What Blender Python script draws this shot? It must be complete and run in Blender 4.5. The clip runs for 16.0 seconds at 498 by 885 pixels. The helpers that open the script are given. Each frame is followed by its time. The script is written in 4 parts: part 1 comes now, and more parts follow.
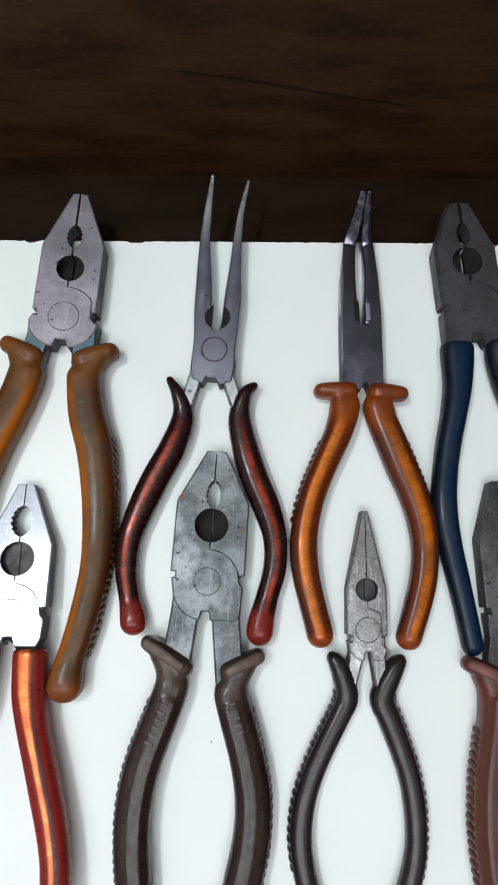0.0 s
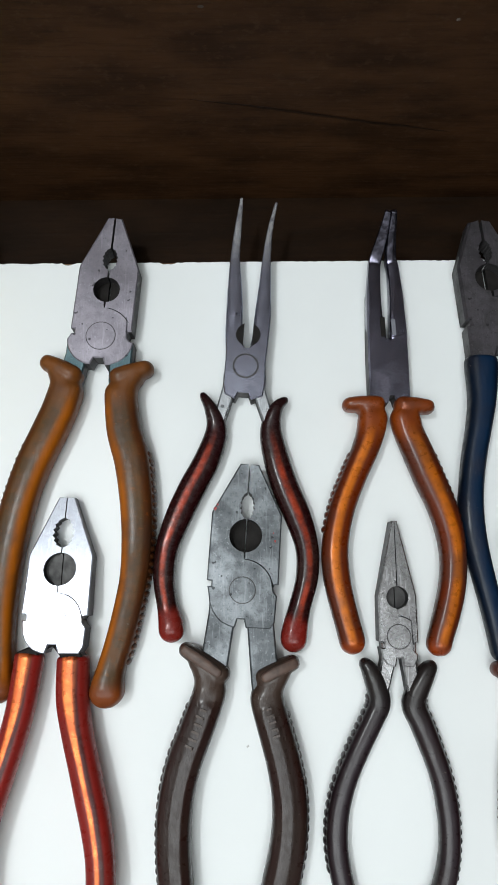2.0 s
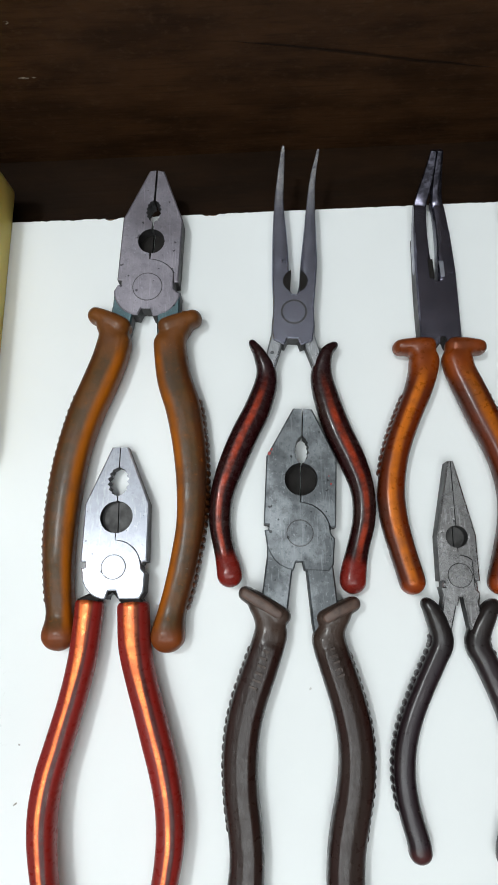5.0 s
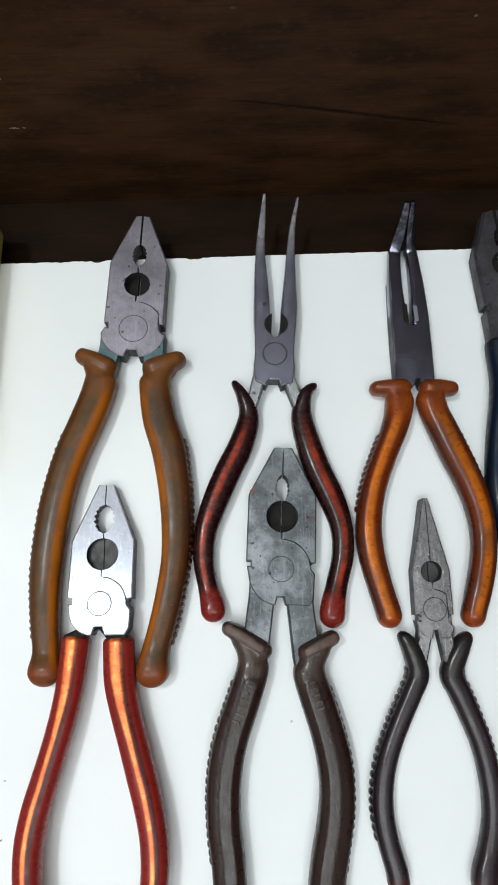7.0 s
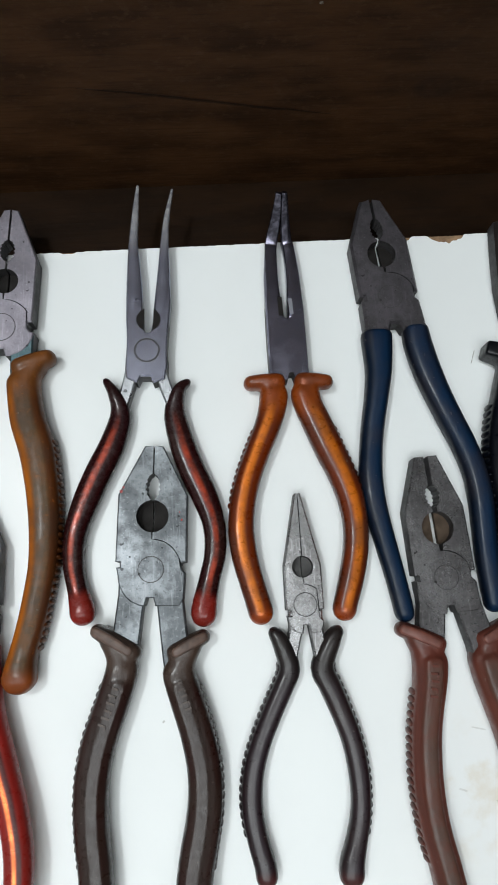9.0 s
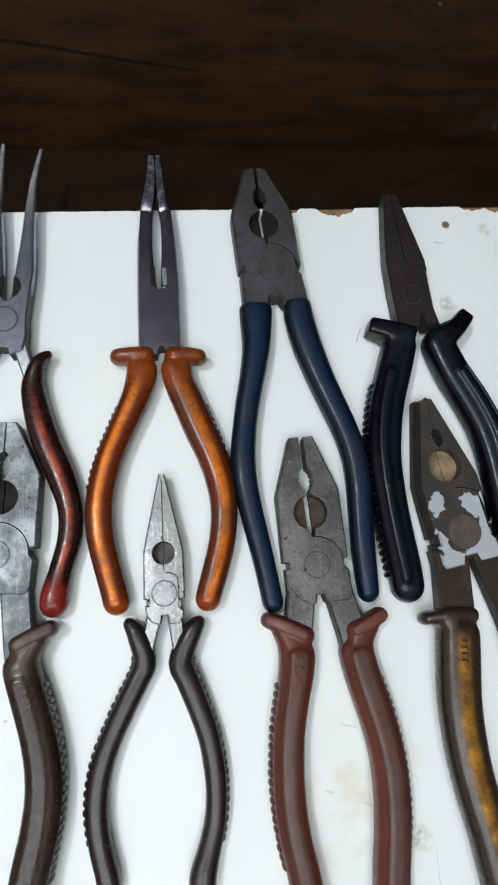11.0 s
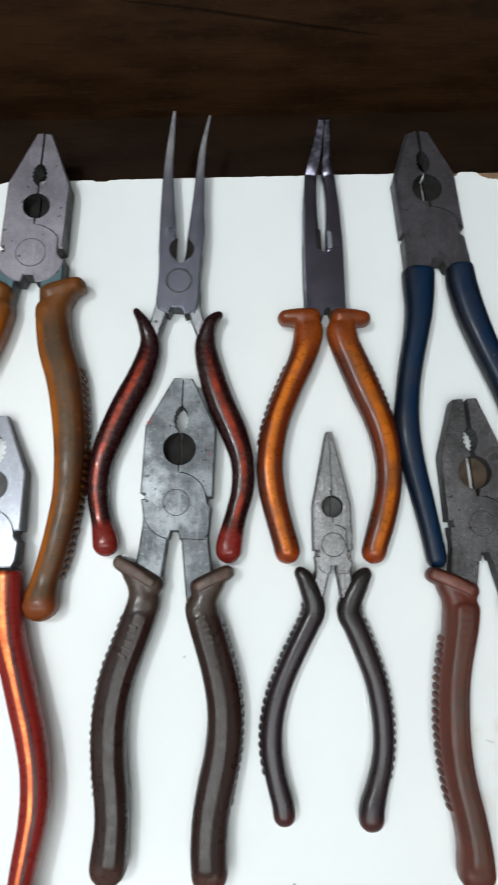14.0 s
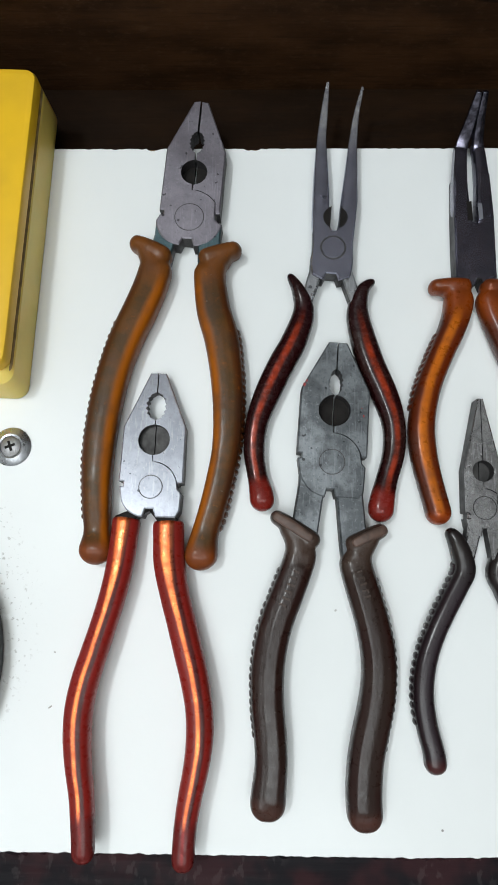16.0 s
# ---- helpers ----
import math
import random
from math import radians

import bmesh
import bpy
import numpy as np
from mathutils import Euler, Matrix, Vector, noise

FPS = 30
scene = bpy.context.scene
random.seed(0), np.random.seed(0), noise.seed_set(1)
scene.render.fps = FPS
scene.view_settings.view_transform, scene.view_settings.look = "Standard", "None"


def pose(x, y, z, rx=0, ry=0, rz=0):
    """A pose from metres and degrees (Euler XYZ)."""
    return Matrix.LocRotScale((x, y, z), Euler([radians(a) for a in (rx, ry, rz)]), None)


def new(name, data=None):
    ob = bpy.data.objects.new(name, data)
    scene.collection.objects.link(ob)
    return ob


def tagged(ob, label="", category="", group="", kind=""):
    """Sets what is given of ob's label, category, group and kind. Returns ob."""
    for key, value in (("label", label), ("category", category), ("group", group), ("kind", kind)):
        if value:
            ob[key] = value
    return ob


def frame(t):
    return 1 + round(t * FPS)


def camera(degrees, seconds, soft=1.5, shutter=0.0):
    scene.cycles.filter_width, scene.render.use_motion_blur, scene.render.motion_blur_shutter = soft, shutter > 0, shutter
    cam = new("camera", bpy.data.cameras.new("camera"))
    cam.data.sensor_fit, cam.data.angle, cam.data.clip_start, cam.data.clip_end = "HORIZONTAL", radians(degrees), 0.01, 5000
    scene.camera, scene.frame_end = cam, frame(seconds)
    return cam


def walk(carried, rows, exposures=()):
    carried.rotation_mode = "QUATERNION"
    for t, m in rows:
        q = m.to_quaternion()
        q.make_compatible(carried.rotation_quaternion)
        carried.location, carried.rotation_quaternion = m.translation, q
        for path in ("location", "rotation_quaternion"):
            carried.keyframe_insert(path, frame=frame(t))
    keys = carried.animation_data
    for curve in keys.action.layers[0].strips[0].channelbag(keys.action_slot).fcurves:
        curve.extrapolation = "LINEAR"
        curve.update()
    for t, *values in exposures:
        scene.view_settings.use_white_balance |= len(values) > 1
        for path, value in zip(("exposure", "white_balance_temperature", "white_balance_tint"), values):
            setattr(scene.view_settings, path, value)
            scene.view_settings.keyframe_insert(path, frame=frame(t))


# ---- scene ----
cam = camera(42.00, 16.0, soft=1.5, shutter=0.5)

# camera path
PATH = [
    (0, 0.0417, -0.1398, 0.2470, 12.25, -1.14, -0.20),
    (0.5, 0.0354, -0.1417, 0.2489, 12.57, -0.61, -0.50),
    (1, 0.0316, -0.1394, 0.2501, 12.50, -0.53, -0.88),
    (1.5, 0.0315, -0.1437, 0.2506, 13.01, -0.22, -0.98),
    (2, 0.0343, -0.1405, 0.2557, 13.14, 0.09, -0.47),
    (2.5, 0.0305, -0.1398, 0.2562, 13.26, 0.63, 0.14),
    (3, 0.0257, -0.1397, 0.2590, 13.39, 0.61, 0.76),
    (3.5, 0.0157, -0.1393, 0.2589, 13.82, 0.28, 0.52),
    (4, 0.0170, -0.1443, 0.2558, 12.66, 1.09, 0.46),
    (4.2, 0.0197, -0.1471, 0.2517, 12.72, 1.51, -0.12),
    (6.3, 0.0153, -0.1716, 0.2498, 13.19, 0.49, -2.38),
    (6.5, 0.0150, -0.1645, 0.2566, 13.76, 0.13, -1.91),
    (7, 0.0178, -0.1530, 0.2607, 14.31, -0.20, -2.17),
    (7.5, 0.0277, -0.1573, 0.2572, 14.53, -0.51, -2.99),
    (8, 0.0367, -0.1550, 0.2576, 14.17, -1.62, -3.12),
    (8.5, 0.0495, -0.1527, 0.2580, 13.24, -1.95, -3.96),
    (9, 0.0579, -0.1498, 0.2594, 13.08, -2.26, -4.20),
    (9.5, 0.0643, -0.1511, 0.2594, 14.06, -2.50, -4.36),
    (10, 0.0683, -0.1464, 0.2556, 13.36, -4.00, -3.95),
    (10.2, 0.0735, -0.1488, 0.2529, 13.99, -5.38, -4.33),
    (12.3, 0.1190, -0.1661, 0.2333, 10.22, -3.35, -3.56),
    (12.5, 0.1140, -0.1700, 0.2316, 9.69, -2.80, -3.43),
    (12.6, 0.1109, -0.1740, 0.2300, 10.23, -2.42, -3.30),
    (13, 0.0964, -0.1758, 0.2329, 10.43, -2.16, -3.02),
    (13.5, 0.0722, -0.1731, 0.2392, 10.92, -1.66, -2.86),
    (14, 0.0554, -0.1651, 0.2479, 11.33, -0.50, -1.73),
    (14.5, 0.0279, -0.1666, 0.2472, 10.83, -0.35, -0.97),
    (15, 0.0128, -0.1636, 0.2511, 10.62, 0.31, 0.36),
    (15.5, 0.0026, -0.1736, 0.2511, 10.45, -0.42, 0.88),
    (15.7, -0.0023, -0.1742, 0.2534, 10.46, -0.34, 0.74),
    (16, 0.0040, -0.1768, 0.2538, 10.43, 0.88, 0.47),
]
walk(cam, [(t, pose(*row)) for t, *row in PATH], exposures=[(0, 0.0), (10, 0.0), (12.3, 0.16), (13.2, 0.12), (14.5, 0.02), (16, -0.06)])
# ---- world, lamp and added fill ----
world = bpy.data.worlds.new("world")
scene.world = world
world.use_nodes = True
world.node_tree.nodes["Background"].inputs["Color"].default_value = (0.8, 0.87, 1.0, 1)
world.node_tree.nodes["Background"].inputs["Strength"].default_value = 0.05
LAMP = (-0.45, 0.02, 1.45)
bulb = bpy.data.lights.new("lamp_light", "POINT")
bulb.energy, bulb.shadow_soft_size, bulb.color = 25.5, 0.06, (0.93, 0.985, 1.0)
new("lamp_light", bulb).location = LAMP
# Added soft fill from an unseen panel, to lift the shadows.
FILL_PANEL = (-0.30, -0.85, 1.735)
fill_light = bpy.data.lights.new("fill_light", "AREA")
fill_light.shape, fill_light.size, fill_light.size_y = "RECTANGLE", 1.5, 0.8
fill_light.energy, fill_light.color = 22.0, (0.93, 0.985, 1.0)
new("fill_light", fill_light).location = FILL_PANEL


# ---- materials ----
def mat(name):
    m = bpy.data.materials.new(name)
    m.use_nodes = True
    return m, m.node_tree.nodes, m.node_tree.links, m.node_tree.nodes["Principled BSDF"]


def noise_node(n, l, scale, detail=4.0, coord="Object", stretch=(1, 1, 1), rough=0.55):
    tc = n.new("ShaderNodeTexCoord")
    mp = n.new("ShaderNodeMapping")
    mp.inputs["Scale"].default_value = stretch
    l.new(tc.outputs[coord], mp.inputs["Vector"])
    t = n.new("ShaderNodeTexNoise")
    t.inputs["Scale"].default_value, t.inputs["Detail"].default_value, t.inputs["Roughness"].default_value = scale, detail, rough
    l.new(mp.outputs["Vector"], t.inputs["Vector"])
    return t.outputs["Fac"]


def ramp(n, l, src, lo, hi, a=0.0, b=1.0):
    r = n.new("ShaderNodeMapRange")
    r.interpolation_type = "SMOOTHSTEP"
    for key, v in (("From Min", lo), ("From Max", hi), ("To Min", a), ("To Max", b)):
        r.inputs[key].default_value = v
    l.new(src, r.inputs["Value"])
    return r.outputs["Result"]


def calc(n, l, op, a, b=None):
    m = n.new("ShaderNodeMath")
    m.operation = op
    for k, v in enumerate((a, b)):
        if v is None:
            continue
        if isinstance(v, (int, float)):
            m.inputs[k].default_value = v
        else:
            l.new(v, m.inputs[k])
    return m.outputs[0]


def blend(n, l, fac, a, b):
    m = n.new("ShaderNodeMix")
    m.data_type = "RGBA"
    for k, v in ((0, fac), (6, a), (7, b)):
        if isinstance(v, (int, float)):
            m.inputs[k].default_value = v
        elif isinstance(v, tuple):
            m.inputs[k].default_value = (*v, 1)
        else:
            l.new(v, m.inputs[k])
    return m.outputs[2]


def bump(n, l, b, height, strength, dist):
    k = n.new("ShaderNodeBump")
    k.inputs["Strength"].default_value, k.inputs["Distance"].default_value = strength, dist
    l.new(height, k.inputs["Height"])
    l.new(k.outputs["Normal"], b.inputs["Normal"])


def srgb(r, g, b):
    return tuple(((c / 255 + 0.055) / 1.055) ** 2.4 if c > 10 else c / 255 / 12.92 for c in (r, g, b))


def sleeve(name, edge, mid, centre=0.5, half=0.2, end=None, rough=0.32, end_from=0.93, start=None, soft=0.1, metal=0.0, grime=0.35, tone=0.62, coat=0.4, start_to=0.34, relief=0.16, patchy=0.0, flare=0.0, glow=0.0, dark_line=0.0, outer=None):
    outer = outer and tuple(v * tone for v in outer)
    edge, mid, end, start = (c and tuple(v * tone for v in c) for c in (edge, mid, end, start))
    return sleeve_of(name, edge, mid, centre, half, end, rough, end_from, start, soft, metal, grime, coat, start_to, relief, patchy, flare, glow, dark_line, outer)


def sleeve_of(name, edge, mid, centre=0.5, half=0.2, end=None, rough=0.32, end_from=0.93, start=None, soft=0.1, metal=0.0, grime=0.35, coat=0.4, start_to=0.34, relief=0.16, patchy=0.0, flare=0.0, glow=0.0, dark_line=0.0, outer=None):
    """Moulded or dipped handle: a band where the tang shows through with painted sheen, shaded rims, grime, and a clean
    end.
    """
    m, n, l, b = mat(name)
    uv = n.new("ShaderNodeUVMap")
    sep = n.new("ShaderNodeSeparateXYZ")
    l.new(uv.outputs["UV"], sep.inputs[0])
    coarse = noise_node(n, l, 70, 4)
    wob = noise_node(n, l, 45, 2)
    fine = noise_node(n, l, 420, 4)
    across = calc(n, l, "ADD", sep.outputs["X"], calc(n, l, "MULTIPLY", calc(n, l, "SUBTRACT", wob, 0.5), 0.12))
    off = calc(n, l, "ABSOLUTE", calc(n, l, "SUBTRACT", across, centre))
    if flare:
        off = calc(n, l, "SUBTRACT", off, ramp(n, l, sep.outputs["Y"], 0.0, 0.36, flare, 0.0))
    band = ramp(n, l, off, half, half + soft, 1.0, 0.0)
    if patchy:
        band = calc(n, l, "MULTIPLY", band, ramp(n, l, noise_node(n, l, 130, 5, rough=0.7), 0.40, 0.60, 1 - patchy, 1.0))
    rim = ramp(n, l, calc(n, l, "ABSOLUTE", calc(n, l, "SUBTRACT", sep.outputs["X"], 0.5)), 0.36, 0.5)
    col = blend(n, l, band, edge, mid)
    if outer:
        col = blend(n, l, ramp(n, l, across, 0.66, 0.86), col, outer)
    # Dark stripe painted beside the band, part of its highlight.
    if dark_line:
        beside = calc(n, l, "ABSOLUTE", calc(n, l, "SUBTRACT", across, centre + dark_line))
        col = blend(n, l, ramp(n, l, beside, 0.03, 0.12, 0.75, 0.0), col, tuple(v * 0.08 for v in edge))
    # Rim colour carries the see-through glow, else the shaded sides.
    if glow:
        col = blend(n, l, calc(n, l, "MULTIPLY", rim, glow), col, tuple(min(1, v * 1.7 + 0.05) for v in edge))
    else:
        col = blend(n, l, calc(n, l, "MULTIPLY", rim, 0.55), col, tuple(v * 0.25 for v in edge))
    if start:
        col = blend(n, l, ramp(n, l, sep.outputs["Y"], start_to * 0.35, start_to, 1.0, 0.0), col, start)
    if end:
        col = blend(n, l, ramp(n, l, calc(n, l, "ADD", sep.outputs["Y"], calc(n, l, "MULTIPLY", coarse, 0.04)), end_from, end_from + 0.05), col, end)
    dark = blend(n, l, calc(n, l, "MULTIPLY", ramp(n, l, coarse, 0.42, 0.72), grime), col, (0.03, 0.02, 0.015))
    dark = blend(n, l, calc(n, l, "MULTIPLY", ramp(n, l, fine, 0.6, 0.8), 0.25), dark, tuple(v * 1.5 + 0.003 for v in edge))
    nick = calc(n, l, "MULTIPLY", ramp(n, l, noise_node(n, l, 520, 2), 0.70, 0.76), ramp(n, l, coarse, 0.45, 0.6))
    dark = blend(n, l, calc(n, l, "MULTIPLY", nick, 0.3), dark, (0.22, 0.19, 0.17))
    l.new(dark, b.inputs["Base Color"])
    l.new(ramp(n, l, fine, 0.3, 0.75, rough - 0.03, rough + 0.24), b.inputs["Roughness"])
    if metal:
        l.new(calc(n, l, "MULTIPLY", band, metal), b.inputs["Metallic"])
    b.inputs["Specular IOR Level"].default_value = 0.2
    b.inputs["Coat Weight"].default_value = coat
    b.inputs["Coat Roughness"].default_value = 0.2
    scuff = noise_node(n, l, 700, 3, stretch=(1, 0.35, 1))
    bump(n, l, b, calc(n, l, "ADD", noise_node(n, l, 120, 3), calc(n, l, "MULTIPLY", scuff, 0.5)), relief * 1.5, 0.0005)
    return m


def steel(name, base, dark, rough=0.34, tips=None, tip_gain=2.4, rust=0.0, rust_col=(0.09, 0.045, 0.02), metal=0.92, smudge=0.5, grind=24.0, vary=1.0, relief=0.2):
    m, n, l, b = mat(name)
    big = noise_node(n, l, 85, 5)
    mid = noise_node(n, l, 240, 6, rough=0.72)
    fine = noise_node(n, l, 1500, 2)
    lines = noise_node(n, l, 1300, 2, stretch=(1.0, 0.09, 1))
    col = blend(n, l, calc(n, l, "MULTIPLY", ramp(n, l, big, 0.40, 0.60), smudge), base, dark)
    col = blend(n, l, calc(n, l, "MULTIPLY", ramp(n, l, mid, 0.46, 0.70), smudge * 0.7), col, tuple(c * 0.8 for c in dark))
    col = blend(n, l, calc(n, l, "MULTIPLY", ramp(n, l, noise_node(n, l, 760, 3), 0.56, 0.70), smudge * 0.55), col, tuple(c * 0.6 for c in dark))
    col = blend(n, l, calc(n, l, "MULTIPLY", ramp(n, l, noise_node(n, l, 640, 3, rough=0.7), 0.57, 0.72), 0.15 + 0.35 * smudge), col, tuple(min(1, c * 1.8) for c in base))
    col = blend(n, l, calc(n, l, "MULTIPLY", ramp(n, l, lines, 0.55, 0.70), 0.3), col, tuple(min(1, c * 1.5) for c in base))
    # Tip colour: bright wear above gain 1, painted darkening below it.
    if tips:
        tc = n.new("ShaderNodeTexCoord")
        sep = n.new("ShaderNodeSeparateXYZ")
        l.new(tc.outputs["Object"], sep.inputs[0])
        worn = calc(n, l, "MULTIPLY", ramp(n, l, sep.outputs["Y"], tips, tips + 0.02), ramp(n, l, noise_node(n, l, 420, 3), 0.36, 0.6, 0.25, 1.0))
        col = blend(n, l, worn, col, tuple(min(1, c * tip_gain) for c in base))
    pits = ramp(n, l, noise_node(n, l, 330, 2), 0.685, 0.72)
    col = blend(n, l, calc(n, l, "MULTIPLY", pits, 0.8), col, tuple(c * 0.25 for c in dark))
    metallic = metal
    if rust:
        spots = ramp(n, l, noise_node(n, l, 150, 6), 0.62 - 0.3 * rust, 0.78 - 0.3 * rust)
        col = blend(n, l, spots, col, rust_col)
        l.new(calc(n, l, "SUBTRACT", metal, calc(n, l, "MULTIPLY", spots, metal * 0.9)), b.inputs["Metallic"])
    else:
        b.inputs["Metallic"].default_value = metallic
    l.new(col, b.inputs["Base Color"])
    l.new(ramp(n, l, calc(n, l, "ADD", calc(n, l, "MULTIPLY", big, 0.5), calc(n, l, "MULTIPLY", mid, 0.5)), 0.35, 0.65, rough - 0.07 * vary, rough + 0.16 * vary), b.inputs["Roughness"])
    uneven = calc(n, l, "MULTIPLY", noise_node(n, l, 60, 0), grind)
    bump(n, l, b, calc(n, l, "ADD", calc(n, l, "ADD", calc(n, l, "MULTIPLY", fine, 0.5), calc(n, l, "MULTIPLY", lines, 0.6)), calc(n, l, "SUBTRACT", uneven, pits)), relief, 0.00022)
    return m


# scratches and pencil ticks on the laminate: ends, width, strength
STROKES = [(0.1702, -0.0619, 0.1726, -0.0557, 0.0003, 0.8), (0.1482, -0.2057, 0.1539, -0.2072, 0.0004, 0.25), (0.1404, -0.2264, 0.1437, -0.2277, 0.0005, 0.25), (0.1538, -0.2315, 0.1567, -0.2329, 0.0004, 0.25),
           (0.1774, -0.2473, 0.1772, -0.2749, 0.0002, 0.35), (0.2090, -0.0175, 0.2135, -0.0181, 0.0005, 0.4), (0.1726, -0.2417, 0.1703, -0.2468, 0.0012, 0.45), (-0.0741, -0.2310, -0.0727, -0.2300, 0.0004, 0.9),
           (-0.0733, -0.2108, -0.0724, -0.2110, 0.0004, 0.7), (0.0326, -0.1950, 0.0335, -0.1943, 0.0005, 0.7)]


def laminate():
    """White laminate with specks, faint smears and a tan stain."""
    m, n, l, b = mat("white_laminate")
    col = blend(n, l, ramp(n, l, noise_node(n, l, 9, 4), 0.35, 0.75), (0.80, 0.825, 0.825), (0.76, 0.785, 0.785))
    tc = n.new("ShaderNodeTexCoord")
    vor = n.new("ShaderNodeTexVoronoi")
    vor.inputs["Scale"].default_value = 75
    l.new(tc.outputs["Object"], vor.inputs["Vector"])
    rare = ramp(n, l, noise_node(n, l, 30, 2), 0.52, 0.58)
    speck = calc(n, l, "MULTIPLY", ramp(n, l, vor.outputs["Distance"], 0.022, 0.045, 1.0, 0.0), rare)
    col = blend(n, l, calc(n, l, "MULTIPLY", speck, 0.75), col, (0.10, 0.09, 0.08))

    def spot(x, y, r0, r1, amount, c, grain, lo, hi, col):
        d = n.new("ShaderNodeVectorMath")
        d.operation = "DISTANCE"
        d.inputs[1].default_value = (x, y, 0)
        l.new(tc.outputs["Object"], d.inputs[0])
        f = calc(n, l, "MULTIPLY", ramp(n, l, d.outputs["Value"], r0, r1, 1.0, 0.0), ramp(n, l, noise_node(n, l, grain, 5), lo, hi))
        return blend(n, l, calc(n, l, "MULTIPLY", f, amount), col, c), d.outputs["Value"]
    col, _ = spot(0.150, -0.228, 0.012, 0.032, 0.5, (0.62, 0.52, 0.36), 45, 0.42, 0.62, col)
    col, _ = spot(0.1723, -0.2443, 0.003, 0.006, 0.35, (0.45, 0.39, 0.30), 300, 0.35, 0.6, col)
    col, _ = spot(0.233, -0.0118, 0.001, 0.004, 0.5, (0.35, 0.35, 0.33), 300, 0.35, 0.6, col)
    col, _ = spot(0.211, -0.0462, 0.001, 0.005, 0.6, (0.30, 0.30, 0.28), 300, 0.4, 0.6, col)
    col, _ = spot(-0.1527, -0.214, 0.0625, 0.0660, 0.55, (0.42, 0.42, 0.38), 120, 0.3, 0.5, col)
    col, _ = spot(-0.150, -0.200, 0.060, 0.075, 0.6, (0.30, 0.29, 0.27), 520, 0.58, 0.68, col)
    col, _ = spot(0.2157, -0.0092, 0.0013, 0.0021, 0.95, (0.13, 0.08, 0.05), 300, 0.2, 0.3, col)
    sep = n.new("ShaderNodeSeparateXYZ")
    l.new(tc.outputs["Object"], sep.inputs[0])

    def stroke(x0, y0, x1, y1, w, amount, c, col):
        long = math.hypot(x1 - x0, y1 - y0)
        dx, dy = (x1 - x0) / long, (y1 - y0) / long
        px, py = calc(n, l, "SUBTRACT", sep.outputs["X"], (x0 + x1) / 2), calc(n, l, "SUBTRACT", sep.outputs["Y"], (y0 + y1) / 2)
        along = calc(n, l, "ABSOLUTE", calc(n, l, "ADD", calc(n, l, "MULTIPLY", px, dx), calc(n, l, "MULTIPLY", py, dy)))
        side = calc(n, l, "ABSOLUTE", calc(n, l, "SUBTRACT", calc(n, l, "MULTIPLY", px, dy), calc(n, l, "MULTIPLY", py, dx)))
        f = calc(n, l, "MULTIPLY", ramp(n, l, side, w * 0.3, w, 1.0, 0.0), ramp(n, l, along, long * 0.35, long * 0.55, 1.0, 0.0))
        f = calc(n, l, "MULTIPLY", f, ramp(n, l, noise_node(n, l, 600, 2), 0.3, 0.55, 0.4, 1.0))
        return blend(n, l, calc(n, l, "MULTIPLY", f, amount), col, c)
    for row in STROKES:
        col = stroke(*row, (0.16, 0.14, 0.11), col)
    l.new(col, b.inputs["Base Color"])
    b.inputs["Roughness"].default_value = 0.38
    b.inputs["Specular IOR Level"].default_value = 0.35
    bump(n, l, b, noise_node(n, l, 300, 3), 0.06, 0.0004)
    return m


